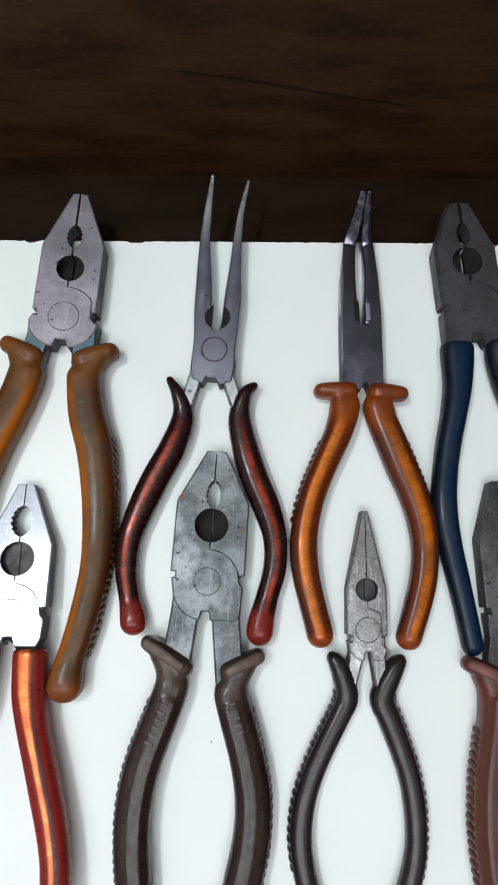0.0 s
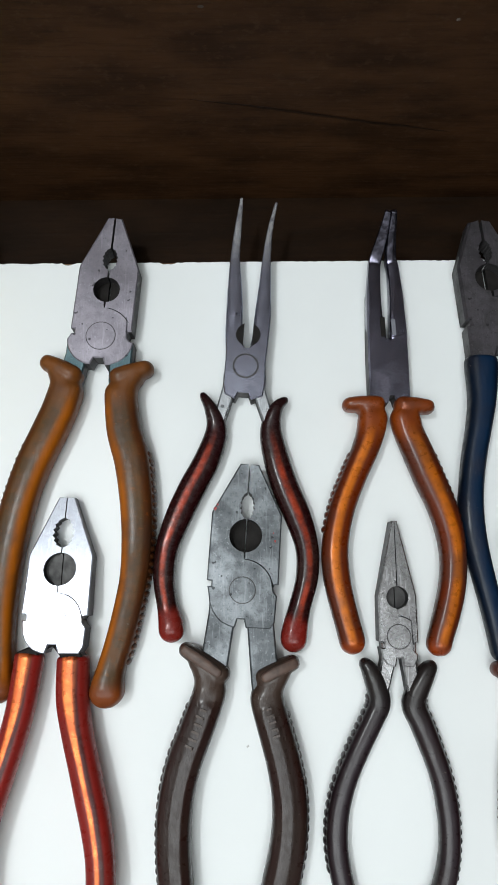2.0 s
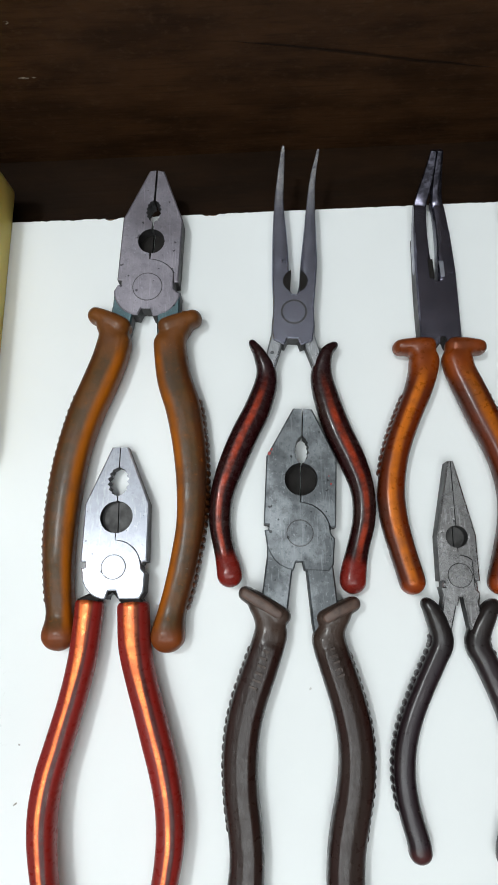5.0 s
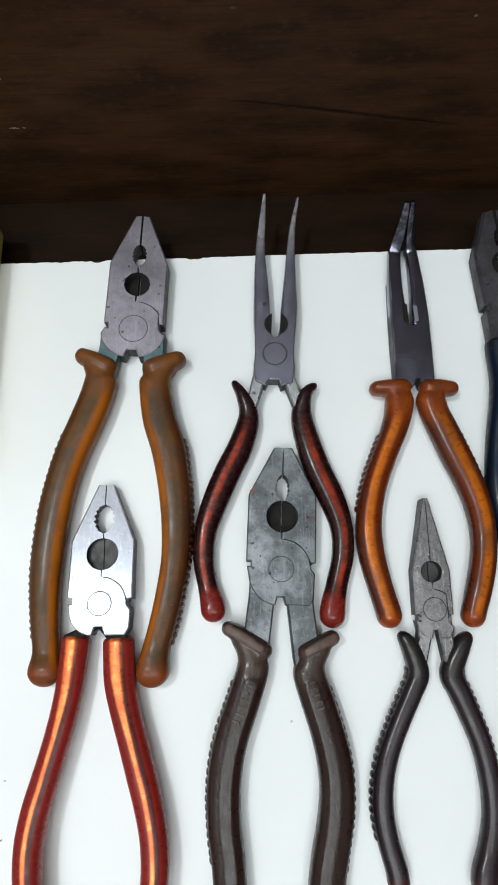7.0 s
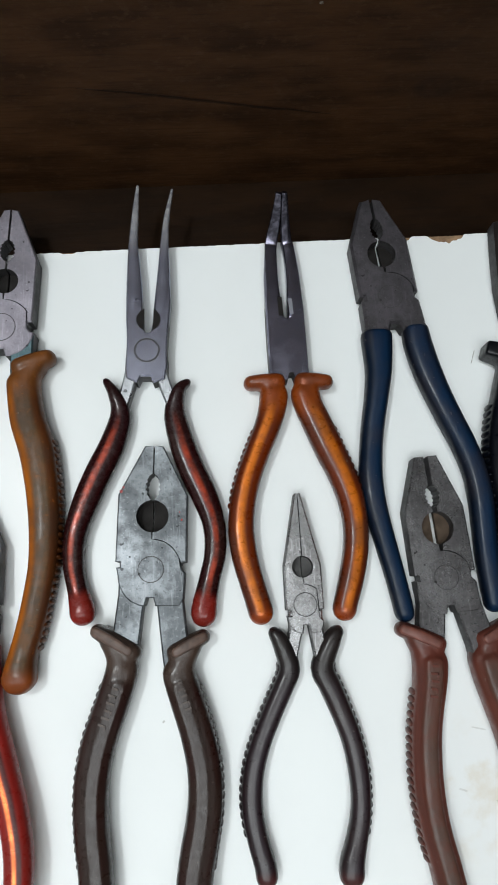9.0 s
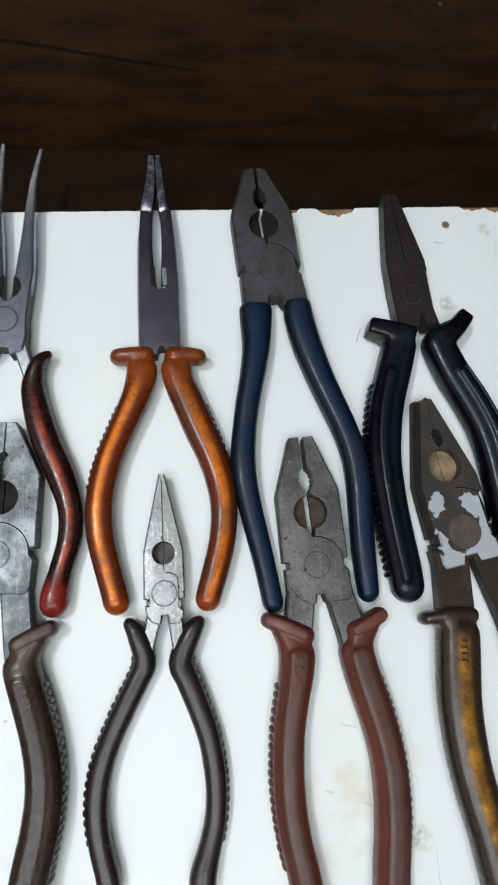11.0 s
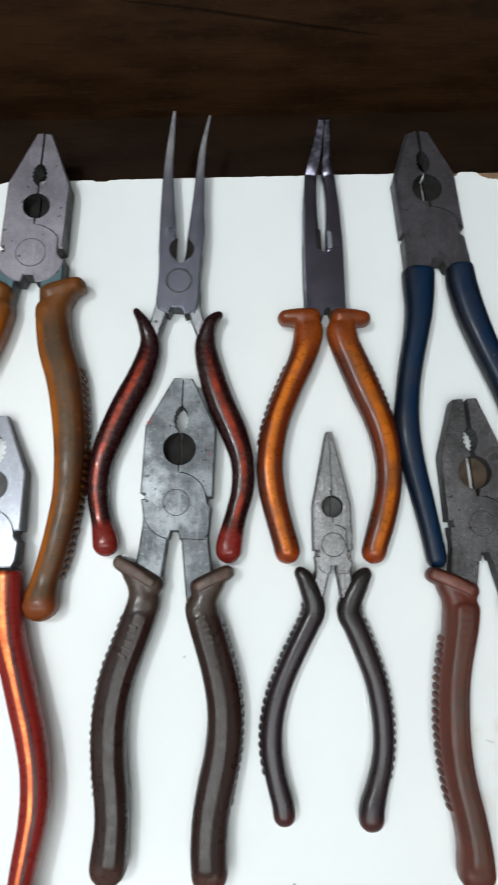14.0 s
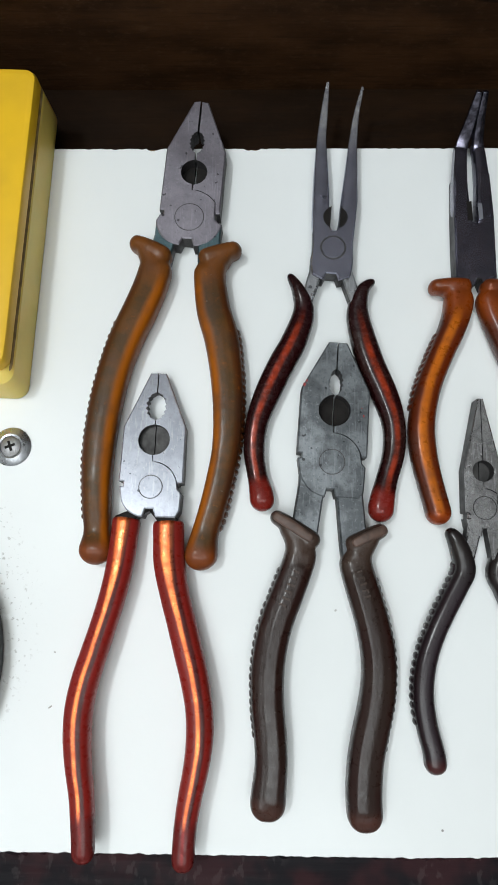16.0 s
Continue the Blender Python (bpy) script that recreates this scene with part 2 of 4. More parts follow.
def dark_wood(name, crack=False, worn=False, deep=1.0):
    m, n, l, b = mat(name)
    grain = noise_node(n, l, 16, 8, stretch=(1.6, 5, 5), rough=0.62)
    fine = noise_node(n, l, 90, 5, stretch=(0.5, 8, 8))
    blotch = noise_node(n, l, 11, 3)
    col = blend(n, l, ramp(n, l, grain, 0.35, 0.66), (0.0245, 0.0108, 0.0044), (0.050, 0.0222, 0.0090))
    col = blend(n, l, calc(n, l, "MULTIPLY", ramp(n, l, fine, 0.5, 0.75), 0.6), col, (0.017, 0.010, 0.006))
    col = blend(n, l, calc(n, l, "MULTIPLY", ramp(n, l, blotch, 0.5, 0.75), 0.5), col, (0.036, 0.018, 0.009))
    grit = noise_node(n, l, 420, 4, stretch=(0.6, 1, 1), rough=0.7)
    col = blend(n, l, calc(n, l, "MULTIPLY", ramp(n, l, grit, 0.52, 0.72), 0.45), col, (0.062, 0.034, 0.018))
    height = calc(n, l, "ADD", grain, calc(n, l, "MULTIPLY", fine, 0.6))
    if crack:
        tc = n.new("ShaderNodeTexCoord")
        sep = n.new("ShaderNodeSeparateXYZ")
        l.new(tc.outputs["Object"], sep.inputs[0])
        x, z = sep.outputs["X"], sep.outputs["Z"]
        wob = calc(n, l, "MULTIPLY", calc(n, l, "SUBTRACT", noise_node(n, l, 40, 3), 0.5), 0.003)
        line = calc(n, l, "ADD", calc(n, l, "MULTIPLY", x, -0.186), 0.0521)
        off = calc(n, l, "ABSOLUTE", calc(n, l, "ADD", calc(n, l, "SUBTRACT", z, line), wob))
        wide = calc(n, l, "MULTIPLY", ramp(n, l, x, 0.0, 0.055), ramp(n, l, x, 0.085, 0.125, 1.0, 0.0))
        gap = ramp(n, l, calc(n, l, "DIVIDE", off, calc(n, l, "ADD", wide, 0.02)), 0.00035, 0.0011, 1.0, 0.0)
        gap = calc(n, l, "MULTIPLY", gap, ramp(n, l, wide, 0.0, 0.25))
        col = blend(n, l, calc(n, l, "MULTIPLY", gap, 0.7), col, (0.006, 0.004, 0.003))
        height = calc(n, l, "SUBTRACT", height, calc(n, l, "MULTIPLY", gap, 1.5))

        def mark(x0, z0, rx, rz, c, col, lo=0.4, hi=0.55, grain=500):
            dx = calc(n, l, "DIVIDE", calc(n, l, "SUBTRACT", x, x0), rx)
            dz = calc(n, l, "DIVIDE", calc(n, l, "SUBTRACT", z, z0), rz)
            d = calc(n, l, "ADD", calc(n, l, "MULTIPLY", dx, dx), calc(n, l, "MULTIPLY", dz, dz))
            f = calc(n, l, "MULTIPLY", ramp(n, l, d, 0.4, 1.0, 1.0, 0.0), ramp(n, l, noise_node(n, l, grain, 4), lo, hi))
            return blend(n, l, f, col, c)
        col = mark(-0.0682, 0.0369, 0.0040, 0.0006, (0.30, 0.27, 0.22), col)
        col = mark(-0.0666, 0.0622, 0.0012, 0.0008, (0.22, 0.20, 0.16), col)
        col = mark(0.0203, 0.0887, 0.0012, 0.0007, (0.06, 0.05, 0.04), col)
        col = mark(0.1957, 0.0633, 0.0012, 0.0008, (0.16, 0.15, 0.13), col)
        col = mark(0.1031, 0.0832, 0.0010, 0.0007, (0.16, 0.15, 0.13), col)
        col = mark(0.2480, 0.0020, 0.0050, 0.0100, (0.075, 0.066, 0.060), col, 0.45, 0.62, 160)
        col = mark(0.2440, 0.0250, 0.0040, 0.0080, (0.065, 0.058, 0.052), col, 0.48, 0.64, 160)
        col = mark(0.2280, 0.0080, 0.0200, 0.0160, (0.036, 0.028, 0.024), col, 0.40, 0.70, 60)
        col = mark(0.1565, 0.0437, 0.013, 0.007, (0.015, 0.009, 0.006), col, 0.35, 0.75, 45)
        col = mark(0.1500, 0.0693, 0.011, 0.008, (0.015, 0.009, 0.006), col, 0.35, 0.75, 45)
    if worn:
        chips = ramp(n, l, noise_node(n, l, 260, 6, stretch=(1, 0.5, 1)), 0.55, 0.62)
        zone = ramp(n, l, noise_node(n, l, 24, 2), 0.46, 0.56)
        col = blend(n, l, calc(n, l, "MULTIPLY", ramp(n, l, noise_node(n, l, 38, 3), 0.45, 0.6), 0.75), (0.008, 0.007, 0.009), (0.034, 0.012, 0.014))
        col = blend(n, l, calc(n, l, "MULTIPLY", chips, calc(n, l, "MULTIPLY", zone, 0.08)), col, (0.20, 0.17, 0.17))
    # Blends the wood towards black, putting the ledge's shade into its colour.
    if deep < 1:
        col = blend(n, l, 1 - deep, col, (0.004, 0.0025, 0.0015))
    l.new(col, b.inputs["Base Color"])
    l.new(ramp(n, l, fine, 0.3, 0.7, 0.42, 0.62), b.inputs["Roughness"])
    b.inputs["Specular IOR Level"].default_value = 0.07
    bump(n, l, b, height, 0.22, 0.0008)
    return m


def plain(name, col, rough=0.6, scale=60, amount=0.25, metal=0.0, bumps=0.2, gloss=0.5):
    m, n, l, b = mat(name)
    b.inputs["Specular IOR Level"].default_value = gloss
    f = noise_node(n, l, scale, 5)
    l.new(blend(n, l, ramp(n, l, f, 0.3, 0.75), col, tuple(c * (1 - amount) for c in col)), b.inputs["Base Color"])
    l.new(ramp(n, l, f, 0.3, 0.7, rough - 0.05, rough + 0.1), b.inputs["Roughness"])
    b.inputs["Metallic"].default_value = metal
    bump(n, l, b, f, bumps, 0.0006)
    return m


WHITE, WOOD, LEDGE, RAIL = laminate(), dark_wood("dark_stained_wood", crack=True), dark_wood("shaded_wood_ledge", deep=0.25), dark_wood("worn_dark_paint", worn=True)
CORE = plain("raw_particle_board", (0.30, 0.185, 0.105), 0.9, 260, 0.5, bumps=0.8)
PAINT = plain("painted_plaster", (0.76, 0.76, 0.75), 0.8, 8, 0.1)
FLOOR = plain("floor_tile", (0.35, 0.32, 0.29), 0.5, 5, 0.2)
# DARK is a near-black that stands in for shade inside holes and slots.
DARK = plain("recess_shade_black", (0.016, 0.014, 0.013), 0.6, 200, 0.4, gloss=0.12)
TAN = plain("rusty_tan_recess", (0.30, 0.21, 0.12), 0.8, 220, 0.6)
BROWN_RECESS = plain("brown_recess", (0.08, 0.055, 0.038), 0.7, 220, 0.5, gloss=0.2)
GREY_RECESS = plain("grey_recess", (0.055, 0.053, 0.052), 0.5, 240, 0.6, metal=0.3)


# ---- geometry helpers ----
def mesh_of(name, bm, material, smooth=True):
    bmesh.ops.recalc_face_normals(bm, faces=bm.faces)
    me = bpy.data.meshes.new(name)
    bm.to_mesh(me)
    bm.free()
    if smooth:
        for p in me.polygons:
            p.use_smooth = True
        me.set_sharp_from_angle(angle=radians(28))
    me.materials.append(material)
    return me


def part(name, bm, material, parent=None, label="", smooth=True, flank=None):
    ob = new(name, mesh_of(name, bm, material, smooth))
    if flank:
        ob.data.materials.append(flank)
        for p in ob.data.polygons:
            p.material_index = 1 if abs(p.normal.z) < 0.35 else 0
    ob.parent = parent
    return tagged(ob, label)


def box(lo, hi, bevel=0.0, bm=None):
    bm = bm or bmesh.new()
    r = bmesh.ops.create_cube(bm, size=1)
    for v in r["verts"]:
        v.co = Vector([lo[i] + (v.co[i] + 0.5) * (hi[i] - lo[i]) for i in range(3)])
    if bevel:
        es = list({e for v in r["verts"] for e in v.link_edges})
        bmesh.ops.bevel(bm, geom=es, offset=bevel, segments=2, affect="EDGES")
    return bm


def spline(rows, count):
    """Catmull-Rom through rows of numbers, evened out along the way."""
    p = np.array(rows, float)
    p = np.vstack([2 * p[0] - p[1], p, 2 * p[-1] - p[-2]])
    out = []
    for i in range(1, len(p) - 2):
        for t in np.linspace(0, 1, 12, endpoint=False):
            out.append(0.5 * (2 * p[i] + (p[i + 1] - p[i - 1]) * t + (2 * p[i - 1] - 5 * p[i] + 4 * p[i + 1] - p[i + 2]) * t * t + (3 * p[i] - p[i - 1] - 3 * p[i + 1] + p[i + 2]) * t ** 3))
    out = np.array(out + [p[-2]])
    s = np.r_[0, np.cumsum(np.linalg.norm(np.diff(out[:, :3], axis=0), axis=1))]
    even = np.linspace(0, s[-1], count)
    return np.stack([np.interp(even, s, out[:, k]) for k in range(out.shape[1])], 1), even


def sweep(rows, count=56, sides=20, power=2.6, round_start=0.25, round_end=1.0):
    """A bar through rows of (x, y, z, width, height) in millimetres with a rounded section and rounded ends."""
    p, s = spline(rows, count)
    bm = bmesh.new()
    uv = bm.loops.layers.uv.new("UVMap")
    rings, where = [], {}
    tang = np.gradient(p[:, :3], axis=0)
    total = s[-1]
    stops = []
    for k, (end, share) in enumerate(((0, round_start), (1, round_end))):
        r = max(p[0 if end == 0 else -1, 3] * 0.5 * share, 0.05)
        stops.append(r)
    steps = sorted(set([*np.linspace(0, total, count), *(stops[0] * (1 - np.cos(np.linspace(0, 1.5, 6)))), *(total - stops[1] * (1 - np.cos(np.linspace(0, 1.5, 8))))]))
    for d in steps:
        row = np.array([np.interp(d, s, p[:, k]) for k in range(5)])
        t = Vector([np.interp(d, s, tang[:, k]) for k in range(3)]).normalized()
        side = t.cross(Vector((0, 0, 1))).normalized()
        up = side.cross(t)
        k = 1.0
        if d < stops[0]:
            k = math.sqrt(max(1 - (1 - d / stops[0]) ** 2, 0.0)) * round_start + (1 - round_start) if round_start < 1 else math.sqrt(max(1 - (1 - d / stops[0]) ** 2, 0.0))
        if d > total - stops[1]:
            q = (d - total + stops[1]) / stops[1]
            k = min(k, math.sqrt(max(1 - q * q, 0.0)) if round_end >= 0.6 else 1 - round_end * (1 - math.sqrt(max(1 - q * q, 0.0))))
        k = max(k, 0.04)
        ring = []
        for j in range(sides):
            a = 2 * math.pi * j / sides
            c, sn = math.cos(a), math.sin(a)
            cx, cy = math.copysign(abs(c) ** (2 / power), c), math.copysign(abs(sn) ** (2 / power), sn)
            v = bm.verts.new((Vector(row[:3]) + side * (cx * row[3] / 2 * k) + up * (cy * row[4] / 2 * k)) / 1000)
            where[v] = (0.5 + 0.5 * cx, d / total)
            ring.append(v)
        rings.append(ring)
    for a, b in zip(rings, rings[1:]):
        for j in range(sides):
            bm.faces.new((a[j], a[(j + 1) % sides], b[(j + 1) % sides], b[j]))
    bm.faces.new(rings[0])
    bm.faces.new(rings[-1])
    for f in bm.faces:
        for loop in f.loops:
            loop[uv].uv = where[loop.vert]
    return bm


def plate(points, z0, z1, bevel=0.35, outer=None, drop=None):
    """A flat piece from an outline in millimetres; the upper edge is broken at its first (outer) points, or all round."""
    n = len(points)
    p = [Vector(q) for q in points]
    area = sum(p[k].x * p[(k + 1) % n].y - p[(k + 1) % n].x * p[k].y for k in range(n))
    sign = 1 if area > 0 else -1
    top = []
    for k in range(n):
        if bevel and (outer is None or k < outer):
            a, c = (p[k] - p[k - 1]), (p[(k + 1) % n] - p[k])
            na, nc = Vector((-a.y, a.x)).normalized() * sign, Vector((-c.y, c.x)).normalized() * sign
            d = (na + nc).normalized()
            top.append(p[k] + d * min(bevel / max(d.dot(na), 0.45), bevel * 1.6))
        else:
            top.append(p[k])
    bm = bmesh.new()
    levels = [(p, z0), (p, z1 - (drop or bevel)), (top, z1)] if bevel else [(p, z0), (p, z1)]
    rings = [[bm.verts.new((v.x / 1000, v.y / 1000, z / 1000)) for v in pts] for pts, z in levels]
    for a, c in zip(rings, rings[1:]):
        for j in range(n):
            bm.faces.new((a[j], a[(j + 1) % n], c[(j + 1) % n], c[j]))
    caps = [bm.faces.new(rings[0]), bm.faces.new(rings[-1])]
    bm.normal_update()
    bmesh.ops.triangulate(bm, faces=caps, ngon_method="EAR_CLIP")
    return bm


def turn(bm, degrees):
    bmesh.ops.rotate(bm, verts=bm.verts, cent=(0, 0, 0), matrix=Matrix.Rotation(radians(degrees), 3, "Z"))
    return bm


def rivet_mesh(radius, z):
    bm = bmesh.new()
    rows = ((radius, z - 1), (radius, z + 0.04), (radius - 0.06, z + 0.14))
    rings = [[bm.verts.new((r * math.cos(a) / 1000, r * math.sin(a) / 1000, h / 1000)) for a in [2 * math.pi * k / 28 for k in range(28)]] for r, h in rows]
    for a, b in zip(rings, rings[1:]):
        for j in range(28):
            bm.faces.new((a[j], a[(j + 1) % 28], b[(j + 1) % 28], b[j]))
    bm.faces.new(rings[-1])
    return bm


def ridges(handle, rows, side, f0, f1, material, pitch=2.7, size=1.25):
    """The row of moulded grip ribs along the outer edge of a handle."""
    p, s = spline(rows, 120)
    tang = np.gradient(p[:, :3], axis=0)
    bm = bmesh.new()
    bmesh.ops.create_icosphere(bm, subdivisions=2, radius=0.001)
    uv = bm.loops.layers.uv.new("UVMap")
    for f in bm.faces:
        for loop in f.loops:
            loop[uv].uv = (0.9, 0.5)
    me = mesh_of("ridge", bm, material)
    for d in np.arange(f0 * s[-1], f1 * s[-1], pitch):
        row = [np.interp(d, s, p[:, k]) for k in range(5)]
        t = Vector([np.interp(d, s, tang[:, k]) for k in range(3)]).normalized()
        out = t.cross(Vector((0, 0, 1))).normalized() * side
        c = (Vector(row[:3]) + out * (row[3] / 2 - 0.3) - Vector((0, 0, row[4] * 0.12))) / 1000
        turned = Matrix((out, t, Vector((0, 0, 1)))).transposed().to_4x4()
        ob = new("ridge", me)
        ob.parent = handle
        ob.matrix_basis = Matrix.Translation(c) @ turned @ Matrix.Diagonal((size * random.uniform(0.95, 1.15), 1.38, row[4] * 0.34, 1))


def arc(cx, cy, r, a0, a1, count):
    return [(cx + r * math.cos(radians(a0 + (a1 - a0) * k / (count - 1))), cy + r * math.sin(radians(a0 + (a1 - a0) * k / (count - 1)))) for k in range(count)]


def jaw_outlines(tip, length, wide, shoulder, notch, base, foot, hole=None, hole_r=6.0, oval=None, oval_r=(2.0, 4.0), gap=0.35, crotch=3.0, curve=(False, False)):
    """Both halves of combination jaws, seen from above, the rivet at the origin."""
    def inner(sign):
        pts = [(sign * gap, length)]
        if oval:
            pts.append((sign * gap, oval + oval_r[1]))
            for k in range(1, 16):
                a = radians(90 - 180 * k / 16)
                tooth = 1.0 if k % 2 else 0.78
                pts.append((sign * max(oval_r[0] * tooth * math.cos(a), gap), oval + oval_r[1] * math.sin(a)))
            pts.append((sign * gap, oval - oval_r[1]))
        if hole:
            pts.append((sign * gap, hole + math.sqrt(hole_r ** 2 - gap ** 2)))
            pts += [(sign * x, y) for x, y in arc(0, hole, hole_r, 84, -84, 15)]
            pts.append((sign * gap, hole - math.sqrt(hole_r ** 2 - gap ** 2)))
            pts.append((sign * gap * 0.6, hole - hole_r - 2.6))
        else:
            pts.append((sign * gap * 0.5, shoulder * 0.75))
        return pts
    seam_top = inner(1)[-1][1]
    seam = [(x, y) for x, y in arc(0, 0, seam_top, 84, 8, 12) if x < wide - 2.2 and y > notch + 1.6]
    left = [(-tip, length), (-wide, shoulder), (-wide - 0.2, notch + 1.2), (-wide + 1.6, notch + 1.0), (-wide + 1.6, notch - 0.8), (-wide + 0.2, notch - 1.0)]

    def corner(on, sign):
        if on:
            top = notch - 3.0
            return [(sign * (crotch + (base - crotch) * math.sin(q)), top - (foot + top) * math.cos(q)) for q in (1.5, 1.25, 1.0, 0.75, 0.5, 0.2)]
        return [(sign * base, -foot + 2.5), (sign * (base - 1.5), -foot)]
    left += corner(curve[0], -1) + [(-crotch, -foot), (-crotch * 0.6, -foot + 3), (crotch * 0.6, -foot + 3), (crotch, -foot)] + corner(curve[1], 1)[::-1]
    left += [(wide - 0.4, notch - 3.2), (wide - 1.8, notch - 1.6)]
    outer = len(left)
    left += [(x - 0.15, y - 0.15) for x, y in reversed(seam)] + list(reversed(inner(-1)))
    right = [(tip, length), (wide, shoulder), (wide, notch + 1.0), (wide - 1.5, notch + 0.8), (wide - 1.9, notch - 0.2)]
    right += [(x + 0.13, y + 0.13) for x, y in reversed(seam)] + list(reversed(inner(1)))
    return left, right, outer


def half_disc(r, sign, gap, z0, z1, hole):
    return plate([(sign * gap, hole + r)] + [(sign * max(x, gap), y) for x, y in arc(0, hole, r, 86, -86, 13)] + [(sign * gap, hole - r)], z0, z1, 0)


def bars_on(rows, span):
    """Worn raised lettering, past reading: short bars in a raised frame on top of a handle."""
    p, s = spline(rows, 120)
    tang = np.gradient(p[:, :3], axis=0)
    bm = bmesh.new()
    length, wide = (span[1] - span[0]) * s[-1], span[2]

    def lay(along, across, l, w, h):
        d = (span[0] + span[1]) / 2 * s[-1] + along
        row = [np.interp(d, s, p[:, k]) for k in range(5)]
        t = Vector([np.interp(d, s, tang[:, k]) for k in range(3)]).normalized()
        out = t.cross(Vector((0, 0, 1))).normalized()
        r = bmesh.ops.create_cube(bm, size=1)
        for v in r["verts"]:
            at = Vector(row[:3]) + t * (v.co.x * l) + out * (across + v.co.y * w)
            v.co = (at.x / 1000, at.y / 1000, (row[2] + row[4] / 2 * 0.985 + v.co.z * h) / 1000)
    for k in range(span[3]):
        along = (k + 0.5 - span[3] / 2) * length / (span[3] + 0.6)
        lay(along, 0.25 * (k % 2), length / span[3] * 0.3, wide * (0.62 if k % 3 else 0.45), 0.7)
        if k % 2:
            lay(along + 0.5, -wide * 0.22, length / span[3] * 0.5, 0.5, 0.7)
    return bm


def moulded(name, pieces, bar, sign, mirror, material, parent, label):
    """Bars fused into one soft moulded piece, with its own width and length as UV."""
    bm = pieces[0]
    for piece in pieces[1:]:
        spare = bpy.data.meshes.new("spare")
        piece.to_mesh(spare)
        piece.free()
        bm.from_mesh(spare)
        bpy.data.meshes.remove(spare)
    bmesh.ops.recalc_face_normals(bm, faces=bm.faces)
    rough = bpy.data.meshes.new("spare")
    bm.to_mesh(rough)
    bm.free()
    ob = new("spare", rough)
    fuse = ob.modifiers.new("fuse", "REMESH")
    fuse.mode, fuse.voxel_size = "VOXEL", 0.0006
    bpy.context.view_layer.update()
    me = bpy.data.meshes.new_from_object(ob.evaluated_get(bpy.context.evaluated_depsgraph_get()))
    bpy.data.objects.remove(ob)
    bpy.data.meshes.remove(rough)
    bm = bmesh.new()
    bm.from_mesh(me)
    bpy.data.meshes.remove(me)
    for _ in range(5):
        bmesh.ops.smooth_vert(bm, verts=bm.verts, factor=0.5, use_axis_x=True, use_axis_y=True, use_axis_z=True)
    p, s = spline(bar, 90)
    tang = np.gradient(p[:, :2], axis=0)
    tang /= np.linalg.norm(tang, axis=1)[:, None]
    co = np.array([v.co[:2] for v in bm.verts]) * 1000
    k = np.argmin(((co[:, None] - p[None, :, :2]) ** 2).sum(2), 1)
    d = co - p[k, :2]
    lateral = d[:, 0] * tang[k, 1] - d[:, 1] * tang[k, 0]
    u = 0.5 + lateral / p[k, 3] * (-sign if mirror else 1)
    w = (s[k] + (d * tang[k]).sum(1)) / s[-1]
    uv = bm.loops.layers.uv.verify()
    bm.verts.index_update()
    for f in bm.faces:
        for loop in f.loops:
            loop[uv].uv = (u[loop.vert.index], w[loop.vert.index])
    me = bpy.data.meshes.new(name)
    bm.to_mesh(me)
    bm.free()
    for q in me.polygons:
        q.use_smooth = True
    me.materials.append(material)
    ob = new(name, me)
    ob.parent = parent
    return tagged(ob, label)


